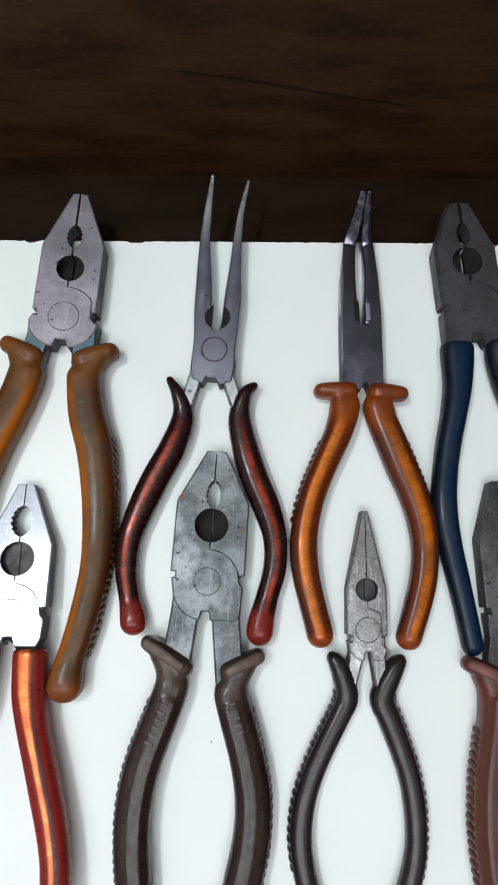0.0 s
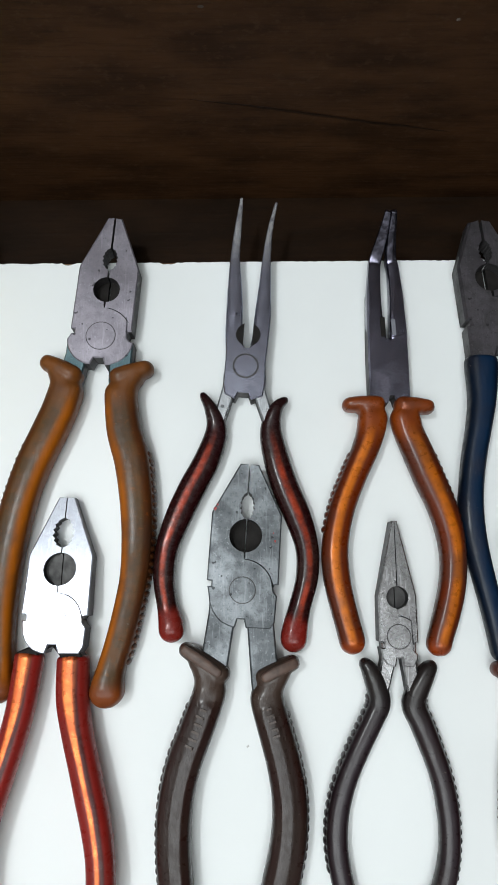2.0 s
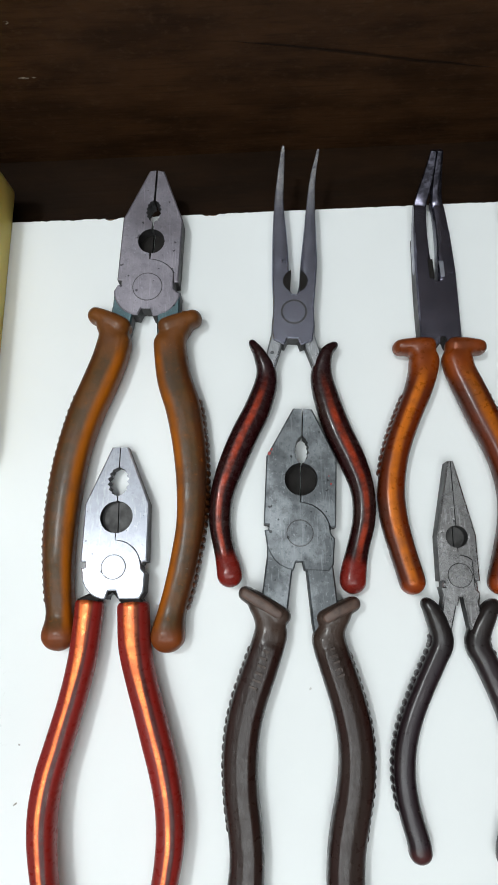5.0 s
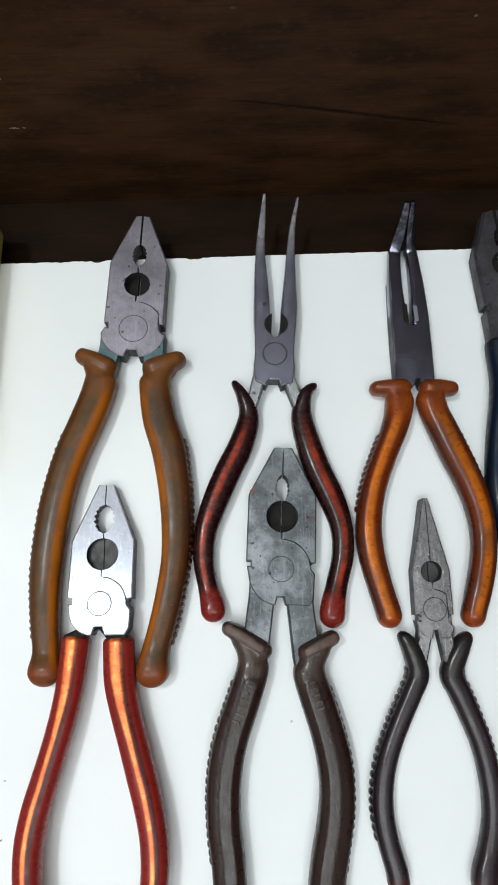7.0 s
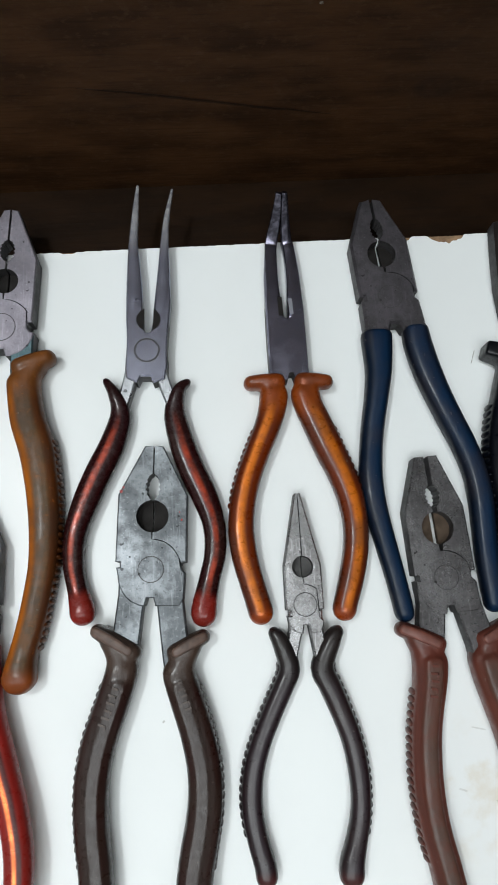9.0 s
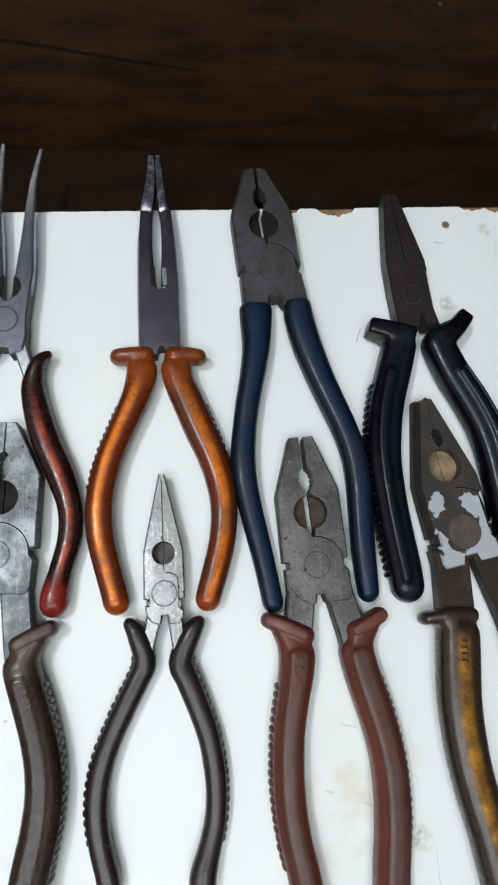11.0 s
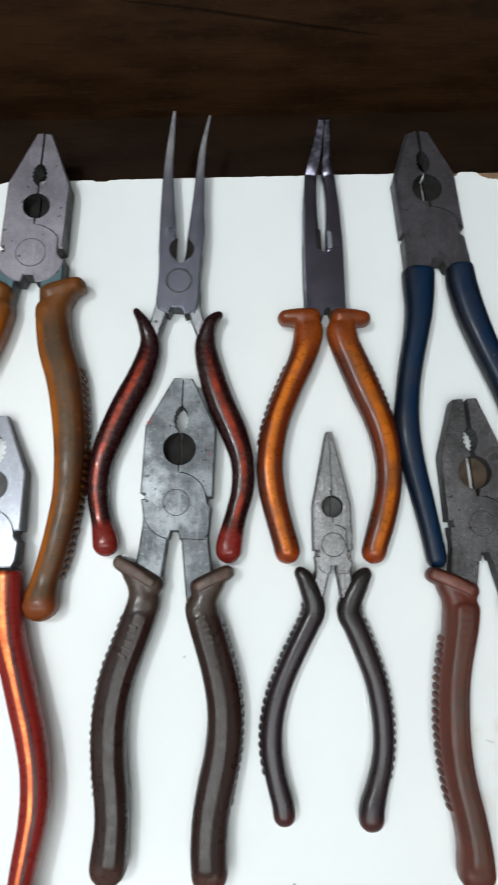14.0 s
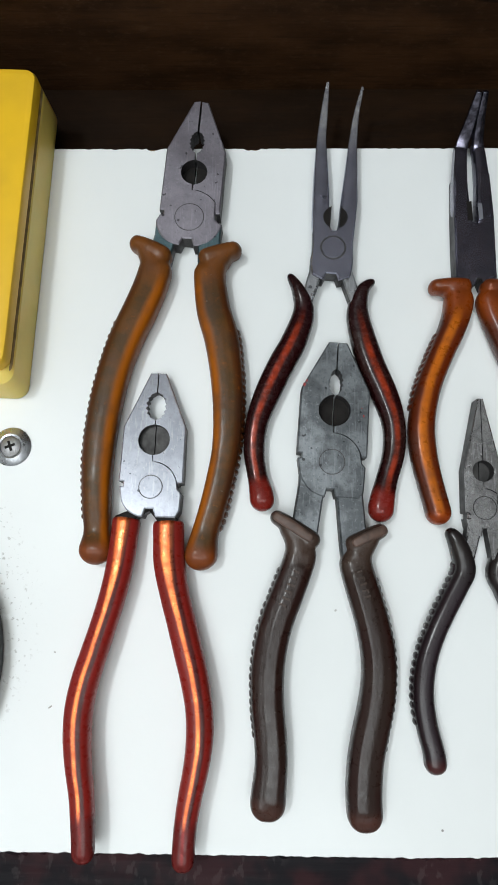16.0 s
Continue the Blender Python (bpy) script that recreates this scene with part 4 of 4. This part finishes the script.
# bent-nose pliers with orange sleeves
c = pliers("pliers", (91.9, -50.0), "bent-nose blued steel pliers with translucent orange handles", None, 1.9, BLUED, None, 2.9, (1.6, 8.4))
for rows in ([(-4.6, 10, 5.0, 7.6, 6.8), (-4.9, 19, 5.0, 6.8, 6.8), (-4.6, 30, 5.0, 6.0, 6.4), (-3.5, 42, 5.1, 5.2, 5.8), (-2.8, 46.5, 6.2, 5.4, 5.2), (-0.8, 53.0, 13.4, 4.5, 3.8), (0.4, 59.4, 22.6, 2.5, 2.6)],
             [(4.0, 10, 5.0, 7.2, 6.8), (4.3, 19, 5.0, 6.6, 6.8), (4.7, 30, 5.0, 5.8, 6.4), (4.4, 42, 5.1, 5.0, 5.8), (3.6, 46.5, 6.2, 4.8, 5.2), (3.0, 53.0, 13.4, 3.8, 3.8), (2.8, 59.4, 22.6, 2.4, 2.6)]):
    part("jaw", turn(sweep(rows, 60, 14, 4.5, 0.1, 0.4), 1.9), BLUED, c)
part("joint", turn(plate([(-7.2, 32), (-8.4, 14), (-9.0, 0), (-9.4, -17), (-2.4, -17), (-1.6, -14), (0.2, -14), (1.0, -17), (6.4, -17), (7.0, 0), (7.4, 14), (7.0, 32), (3.4, 32), (2.4, 18), (2.4, 10.5), (0.4, 9.5), (-1.6, 10.5), (-3.0, 18), (-3.4, 32)], 0.6, 8.5, 0.6, 4, 0.9), 1.9), BLUED, c, flank=FORGED)
# Dark and bright strips paint the shade and light in the slot.
part("cutter_opening", turn(plate([(-3.2, 19.5), (-1.2, 19.5), (-1.2, 11), (-3.2, 11)], 8.0, 8.62, 0), 1.9), DARK, c)
part("cutter_opening", turn(plate([(1.3, 18.5), (3.0, 18.5), (3.0, 11.5), (1.4, 11.5)], 8.0, 8.62, 0), 1.9), BRIGHT, c)
# Bright orange band is painted light reflected off the tang.
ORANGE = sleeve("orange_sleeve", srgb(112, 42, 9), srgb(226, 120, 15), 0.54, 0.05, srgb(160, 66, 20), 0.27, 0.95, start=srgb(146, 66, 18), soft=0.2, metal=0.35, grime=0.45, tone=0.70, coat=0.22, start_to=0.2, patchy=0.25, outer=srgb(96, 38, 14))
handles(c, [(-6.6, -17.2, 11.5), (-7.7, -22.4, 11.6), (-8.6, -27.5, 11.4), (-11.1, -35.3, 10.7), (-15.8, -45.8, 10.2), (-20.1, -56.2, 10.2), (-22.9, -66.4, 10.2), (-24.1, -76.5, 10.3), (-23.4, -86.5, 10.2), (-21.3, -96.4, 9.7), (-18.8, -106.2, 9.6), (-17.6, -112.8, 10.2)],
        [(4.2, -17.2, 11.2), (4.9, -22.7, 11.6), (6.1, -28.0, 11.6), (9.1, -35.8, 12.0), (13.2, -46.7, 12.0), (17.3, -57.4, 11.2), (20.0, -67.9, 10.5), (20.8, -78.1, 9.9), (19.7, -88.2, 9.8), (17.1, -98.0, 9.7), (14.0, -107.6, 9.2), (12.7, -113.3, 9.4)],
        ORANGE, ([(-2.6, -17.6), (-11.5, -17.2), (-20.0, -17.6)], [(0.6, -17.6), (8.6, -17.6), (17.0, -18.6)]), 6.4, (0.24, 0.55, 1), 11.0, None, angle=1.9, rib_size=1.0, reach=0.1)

# combination pliers with blue dipped handles
d = pliers("pliers", (136.2, -33.3), "dark steel combination pliers with navy blue dipped handles", dict(tip=4.6, length=46.2, wide=12.6, shoulder=26.0, notch=0.6, base=12.8, foot=15.0, hole=19.9, hole_r=6.1, oval=31.8, oval_r=(3.0, 5.0), gap=0.7), 5.0, DARKST, DARK, 4.9, cham=(1.0, 1.4))
NAVY = sleeve("navy_sleeve", srgb(9, 32, 56), srgb(16, 50, 84), 0.45, 0.12, None, 0.34, soft=0.25, grime=0.25, tone=0.46, coat=0.12, relief=0.25)
handles(d, [(-6.8, -14.2, 13.2), (-7.0, -20.3, 12.8), (-7.6, -31.6, 11.1), (-9.6, -42.7, 9.9), (-12.0, -53.6, 9.5), (-13.9, -64.3, 9.3), (-15.1, -74.9, 9.5), (-14.9, -85.3, 9.4), (-13.2, -95.7, 8.7), (-11.2, -105.9, 8.3), (-9.3, -115.9, 7.9), (-7.7, -125.8, 7.7), (-6.8, -132.6, 7.6)],
        [(9.8, -12.8, 11.0), (10.4, -20.6, 11.8), (12.8, -32.0, 11.7), (16.2, -43.3, 10.9), (20.2, -54.4, 10.4), (24.3, -65.4, 10.0), (27.1, -76.2, 9.7), (28.0, -86.8, 9.7), (27.8, -97.1, 9.3), (27.5, -107.3, 9.1), (27.6, -117.4, 8.7), (28.0, -125.8, 8.0), (28.1, -131.0, 7.8)],
        NAVY, tall=10.5, shank=DARKST, shank_from=(5.5, -10.0), angle=4.0, shank_w=8.0)

# small bright combination pliers with red handles
e = pliers("pliers", (-37.0, -149.6), "bright chromed combination pliers with glossy copper-red handles", dict(tip=3.1, length=46.0, wide=12.1, shoulder=23.6, notch=0.9, base=11.4, foot=11.4, hole=18.5, hole_r=6.1, oval=32.2, oval_r=(4.2, 5.6), gap=0.2, crotch=2.4, curve=(True, False)), -0.2, BRIGHT, GREY_RECESS, 4.3, tilt=-1.6, slope=5.0)
e.location.z = 0.0020
# Bright band and the darker stripe beside it are a painted glossy highlight.
COPPER = sleeve("copper_red_sleeve", srgb(130, 30, 24), srgb(255, 132, 70), 0.53, 0.02, srgb(100, 26, 24), 0.26, 0.86, soft=0.1, patchy=0.35, metal=0.55, grime=0.15, tone=0.92, coat=0.10, flare=0.14, glow=0.45, dark_line=-0.17)
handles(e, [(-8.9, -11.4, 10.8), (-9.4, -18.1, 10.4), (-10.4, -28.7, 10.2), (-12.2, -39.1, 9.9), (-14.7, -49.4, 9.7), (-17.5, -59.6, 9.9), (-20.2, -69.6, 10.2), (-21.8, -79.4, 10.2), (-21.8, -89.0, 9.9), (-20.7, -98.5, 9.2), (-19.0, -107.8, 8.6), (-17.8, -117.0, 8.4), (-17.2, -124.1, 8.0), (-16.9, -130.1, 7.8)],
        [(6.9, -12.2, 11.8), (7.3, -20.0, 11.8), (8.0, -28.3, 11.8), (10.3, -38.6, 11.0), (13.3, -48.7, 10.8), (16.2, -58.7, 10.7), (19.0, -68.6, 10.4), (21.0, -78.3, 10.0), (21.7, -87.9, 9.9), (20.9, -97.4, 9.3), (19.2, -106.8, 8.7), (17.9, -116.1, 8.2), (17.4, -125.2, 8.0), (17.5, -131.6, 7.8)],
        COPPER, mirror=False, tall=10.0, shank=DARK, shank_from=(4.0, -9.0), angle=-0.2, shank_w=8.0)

# large gunmetal combination pliers
f = pliers("pliers", (31.5, -139.1), "worn gunmetal combination pliers with dark brown ribbed handles", dict(tip=3.6, length=47.6, wide=13.3, shoulder=28.4, notch=1.7, base=12.5, foot=13.5, hole=20.1, hole_r=6.2, oval=31.4, oval_r=(2.9, 5.2), gap=0.25, crotch=2.0, curve=(True, False)), -3.0, GUN, DARK, 4.7)
FACE = plain("worn_brown_guard", srgb(98, 76, 66), 0.5, 260, 0.6)
RED_FACE = plain("worn_red_brown_guard", srgb(112, 62, 50), 0.5, 260, 0.45)
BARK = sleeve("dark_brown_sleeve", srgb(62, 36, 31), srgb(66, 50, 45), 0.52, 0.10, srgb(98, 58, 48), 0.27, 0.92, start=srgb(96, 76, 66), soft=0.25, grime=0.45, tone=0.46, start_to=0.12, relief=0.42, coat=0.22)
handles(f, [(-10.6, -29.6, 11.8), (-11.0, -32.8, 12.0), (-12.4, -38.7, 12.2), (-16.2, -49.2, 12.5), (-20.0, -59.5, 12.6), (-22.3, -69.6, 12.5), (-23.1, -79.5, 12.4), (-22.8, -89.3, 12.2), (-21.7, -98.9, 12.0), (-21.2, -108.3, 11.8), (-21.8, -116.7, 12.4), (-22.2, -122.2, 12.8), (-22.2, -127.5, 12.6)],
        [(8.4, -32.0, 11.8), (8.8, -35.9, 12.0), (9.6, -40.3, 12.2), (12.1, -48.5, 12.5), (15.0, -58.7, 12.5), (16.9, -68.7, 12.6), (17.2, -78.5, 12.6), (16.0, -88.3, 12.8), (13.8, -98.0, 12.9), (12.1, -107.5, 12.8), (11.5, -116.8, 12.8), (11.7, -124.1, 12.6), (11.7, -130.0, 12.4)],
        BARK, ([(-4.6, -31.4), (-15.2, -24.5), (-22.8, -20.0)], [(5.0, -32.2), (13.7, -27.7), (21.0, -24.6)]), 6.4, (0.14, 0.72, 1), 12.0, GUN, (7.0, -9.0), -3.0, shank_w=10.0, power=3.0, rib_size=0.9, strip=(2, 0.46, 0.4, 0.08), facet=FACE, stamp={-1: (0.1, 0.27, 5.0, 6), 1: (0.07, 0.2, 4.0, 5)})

RED_PAINT = plain("red_paint_speck", (0.33, 0.03, 0.03), 0.5, 300, 0.3)
for x, y, size in ((-12.2, 29.6, 0.6), (-11.4, 31.2, 0.4), (11.2, 18.6, 0.4), (10.4, 21.6, 0.22)):
    part("paint_speck", turn(plate([(x + size * (1 + 0.25 * math.sin(3 * k)) * math.cos(k), y + 1.2 * size * math.sin(k)) for k in np.arange(0, 6.2, 0.6)], 9.3, 9.56, 0), -3.0), RED_PAINT, f, "speck of red paint")

# small needle-nose pliers
g = pliers("pliers", (88.7, -156.2), "small worn steel pliers with slim black-brown ribbed handles", dict(tip=1.1, length=42.4, wide=7.1, shoulder=14.6, notch=-3.0, base=6.5, foot=10.6, hole=14.0, hole_r=4.1, gap=0.18, crotch=1.5, curve=(True, False)), 0.0, WORN, GREY_RECESS, 4.2, (1.2, 8.4))
SLIM = sleeve("black_brown_sleeve", srgb(50, 34, 40), srgb(70, 60, 66), 0.48, 0.1, srgb(96, 46, 46), 0.29, 0.94, start=srgb(48, 42, 42), soft=0.25, grime=0.25, tone=0.46, coat=0.3, relief=0.25)
handles(g, [(-6.4, -13.0, 7.4), (-7.0, -18.0, 8.0), (-7.4, -22.4, 8.2), (-10.1, -28.9, 8.0), (-14.7, -37.5, 7.9), (-19.0, -46.3, 7.8), (-22.2, -54.9, 7.9), (-23.8, -63.6, 7.9), (-23.8, -72.2, 7.9), (-22.3, -80.8, 7.8), (-20.4, -88.3, 7.9), (-20.0, -95.0, 8.2)],
        [(4.6, -13.5, 8.2), (4.7, -18.3, 8.8), (5.0, -22.9, 8.8), (7.2, -29.5, 8.6), (10.7, -38.9, 8.2), (13.6, -48.1, 7.9), (15.1, -57.2, 7.8), (15.5, -66.0, 7.5), (14.6, -74.6, 7.5), (12.2, -83.0, 7.8), (9.9, -90.3, 9.0), (9.6, -97.1, 9.2)],
        SLIM, ([(-5.6, -17.6), (-10.2, -13.0), (-13.8, -7.8)], [(4.6, -17.6), (9.8, -12.6), (13.4, -8.9)]), 5.4, (0.16, 0.82, 1), 9.0, WORN, (3.6, -8.0), -1.6, tip_w=3.6, rib_size=1.0, shank_w=5.4, horn=True, shank_top=7.8)

# combination pliers with red-brown sleeves, jaws ajar
h = pliers("pliers", (143.5, -150.1), "steel combination pliers, jaws ajar, with red-brown ribbed handles", dict(tip=4.5, length=47.5, wide=11.7, shoulder=26.6, notch=0.6, base=11.6, foot=13.5, hole=19.0, hole_r=6.3, oval=31.5, oval_r=(3.0, 4.6), gap=0.95, crotch=2.0, curve=(True, False)), 3.0, SCUFFED, BROWN_RECESS, 4.5)
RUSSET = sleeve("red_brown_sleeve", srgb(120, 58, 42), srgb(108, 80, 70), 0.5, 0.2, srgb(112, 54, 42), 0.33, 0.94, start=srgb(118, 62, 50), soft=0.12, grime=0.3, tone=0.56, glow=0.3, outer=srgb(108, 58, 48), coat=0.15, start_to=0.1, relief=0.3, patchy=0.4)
handles(h, [(-8.5, -24.4, 12.7), (-9.0, -28.4, 12.9), (-9.9, -36.2, 12.3), (-11.9, -45.4, 11.4), (-13.8, -54.4, 11.2), (-14.8, -63.4, 11.1), (-15.2, -72.2, 11.1), (-14.9, -81.0, 11.0), (-13.8, -89.7, 10.9), (-12.1, -98.3, 10.9), (-10.9, -106.8, 11.0), (-10.8, -115.1, 12.2), (-11.0, -122.3, 12.2)],
        [(11.1, -24.6, 12.0), (11.8, -29.2, 12.2), (13.2, -37.2, 12.3), (15.7, -46.7, 12.5), (18.0, -56.0, 12.2), (19.5, -65.1, 12.0), (20.0, -74.1, 12.0), (19.7, -82.9, 12.0), (18.7, -91.5, 11.8), (17.4, -100.0, 11.7), (16.6, -108.4, 11.7), (16.7, -115.7, 12.2), (16.6, -122.1, 12.0)],
        RUSSET, ([(-2.8, -25.8), (-12.8, -20.7), (-21.2, -17.0)], [(8.3, -24.9), (16.6, -21.2), (24.2, -17.4)]), 6.6, (0.18, 0.74, 1), 11.5, SCUFFED, (6.6, -9.0), 3.0, shank_w=10.0, power=3.4, strip=(1, 0.54, 1.2, 0.0), facet=RED_FACE, stamp={-1: (0.05, 0.2, 4.6, 5)})

# black-handled pointed pliers
i = pliers("pliers", (192.6, -46.1), "blackened pointed pliers with glossy black guarded handles", None, 4.3, BLACKST, None, 3.9)
seam = arc(0, 2, 11.8, 84, 46, 7)
for outline, top in (([(-3.4, 46.3), (-5.8, 31), (-7.7, 16.8), (-8.0, 4), (-7.8, -14), (1.4, -14), (2.2, -8.5), (3.2, -14), (9.6, -14), (8.2, -6), (8.3, 9.8)] + seam[::-1] + [(-0.3, 16), (-0.7, 30), (-1.3, 46.3)], 9.5),
                     ([(2.7, 46.0), (5.8, 31), (8.9, 15.3), (8.8, 10.6)] + [(x + 0.25, y + 0.3) for x, y in seam[::-1]] + [(0.3, 16), (0.1, 30), (-0.3, 46.0)], 9.1)):
    part("jaw", turn(plate(outline, 1.5, top, 0.9, 11 if top > 9.2 else 4, 1.2), 4.3), BLACKST, i, flank=FORGED)
BLACK = sleeve("black_sleeve", srgb(12, 16, 28), srgb(22, 28, 42), 0.4, 0.1, None, 0.3, soft=0.2, grime=0.0, tone=0.45, coat=0.2)
handles(i, [(-5.8, -15.0, 12.6), (-7.2, -20.9, 13.3), (-10.8, -32.1, 13.6), (-14.5, -43.1, 13.6), (-16.9, -54.0, 13.3), (-18.1, -64.7, 12.8), (-18.0, -75.3, 12.2), (-17.4, -85.7, 12.0), (-16.4, -96.0, 12.0), (-15.2, -106.1, 12.0), (-14.5, -113.0, 11.6), (-14.6, -120.0, 11.6)],
        [(7.2, -14.6, 11.4), (9.0, -21.2, 12.2), (13.3, -32.7, 13.0), (19.0, -44.0, 13.6), (23.5, -55.2, 13.6), (25.8, -66.1, 13.4), (26.9, -76.8, 13.2), (27.6, -87.3, 13.0), (28.4, -97.8, 12.5), (29.4, -108.0, 11.7), (29.6, -117.6, 11.4)],
        BLACK, ([(-1.4, -18.9), (-10.2, -15.8), (-19.2, -12.7)], [(9.5, -21.0), (16.4, -14.6), (21.8, -8.6)]), 7.6, (0.24, 0.9, 1), 12.5, None, angle=4.3, power=3.2, rib_sides=(-1,), guard_power=7.0, strip=(2, 0.30, 1.2, -0.12))

# rusty combination pliers with flaking paint
def rusty():
    m, n, l, b = mat("rusty_steel_with_flaking_paint")
    base = blend(n, l, ramp(n, l, noise_node(n, l, 160, 5), 0.35, 0.7), (0.018, 0.015, 0.0135), (0.038, 0.027, 0.021))
    tc = n.new("ShaderNodeTexCoord")
    sep = n.new("ShaderNodeSeparateXYZ")
    l.new(tc.outputs["Object"], sep.inputs[0])
    near = n.new("ShaderNodeVectorMath")
    near.operation = "DISTANCE"
    near.inputs[1].default_value = (-0.0030, 0.0015, 0.0095)
    l.new(tc.outputs["Object"], near.inputs[0])
    rag = calc(n, l, "MULTIPLY", calc(n, l, "SUBTRACT", noise_node(n, l, 120, 6), 0.5), 0.017)
    y = calc(n, l, "ADD", sep.outputs["Y"], rag)
    zone = calc(n, l, "MULTIPLY", ramp(n, l, y, 0.0142, 0.0146, 1.0, 0.0), ramp(n, l, calc(n, l, "ADD", near.outputs["Value"], rag), 0.0074, 0.0078))
    zone = calc(n, l, "MULTIPLY", zone, ramp(n, l, calc(n, l, "ADD", sep.outputs["X"], rag), -0.0112, -0.0108))
    mid = calc(n, l, "ABSOLUTE", calc(n, l, "ADD", calc(n, l, "ADD", sep.outputs["X"], 0.003), calc(n, l, "MULTIPLY", rag, 0.6)))
    split = calc(n, l, "MULTIPLY", ramp(n, l, mid, 0.0030, 0.0034, 1.0, 0.0), ramp(n, l, y, 0.0, 0.001))
    zone = calc(n, l, "MULTIPLY", zone, calc(n, l, "SUBTRACT", 1.0, split))
    flake = calc(n, l, "MULTIPLY", zone, ramp(n, l, sep.outputs["Z"], 0.0088, 0.0091))
    l.new(blend(n, l, flake, base, (0.38, 0.40, 0.44)), b.inputs["Base Color"])
    l.new(ramp(n, l, flake, 0, 1, 0.62, 0.4), b.inputs["Roughness"])
    bump(n, l, b, calc(n, l, "ADD", noise_node(n, l, 500, 4), calc(n, l, "MULTIPLY", flake, 1.5)), 0.35, 0.0004)
    return m


RUST = rusty()
RUST_RIVET = plain("rusty_rivet", (0.085, 0.062, 0.052), 0.6, 200, 0.4)
SHANK = steel("rust_brown_shank", (0.060, 0.043, 0.033), (0.025, 0.017, 0.013), 0.3, 0.5, metal=0.5)
j = pliers("pliers", (199.8, -141.8), "rusty combination pliers with flaking pale paint and brown handles", dict(tip=3.8, length=52.8, wide=12.9, shoulder=20.5, notch=-1.0, base=12.6, foot=13.0, hole=25.6, hole_r=6.5, oval=36.4, oval_r=(2.3, 3.6), gap=0.12, crotch=2.4), 9.7, RUST, TAN, 6.0, (2.0, 10.0), rivet_mat=RUST_RIVET, cham=(1.8, 3.5))
# Gold band colour is brightened to carry its sheen.
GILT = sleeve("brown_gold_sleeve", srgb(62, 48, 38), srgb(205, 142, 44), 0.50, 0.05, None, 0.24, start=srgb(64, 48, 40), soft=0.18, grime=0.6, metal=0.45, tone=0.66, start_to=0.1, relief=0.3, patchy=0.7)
handles(j, [(-6.1, -29.0, 15.2), (-6.4, -34.9, 15.6), (-7.9, -48.2, 15.6), (-8.8, -57.5, 15.4), (-8.9, -66.8, 15.0), (-8.4, -75.9, 14.7), (-7.3, -85.0, 14.5), (-5.5, -93.9, 14.6), (-3.6, -102.8, 14.8), (-2.2, -111.5, 14.9), (-1.1, -120.1, 14.8), (-0.4, -132, 14.6), (0.5, -151.4, 14.0)],
        [(15.4, -30.5, 13.6), (17.2, -39.7, 14.0), (20.6, -51.3, 14.4), (25.6, -68.5, 14.3), (29.6, -86.9, 14.1), (31.6, -104.8, 13.7), (31.3, -122.0, 13.5), (29.0, -138.6, 13.6), (26.8, -153.0, 13.2)],
        GILT, mirror=False, guards=([(1.4, -30.0), (-10.3, -29.3), (-20.6, -30.4)], [(10.2, -34.0), (17.9, -30.0), (27.2, -26.6)]), guard_w=5.4, ribs=None, tall=13.0, shank=SHANK, shank_from=(7.4, -10.0), angle=9.7, shank_w=13.0, stamp={-1: (0.06, 0.14, 4.0, 4)})
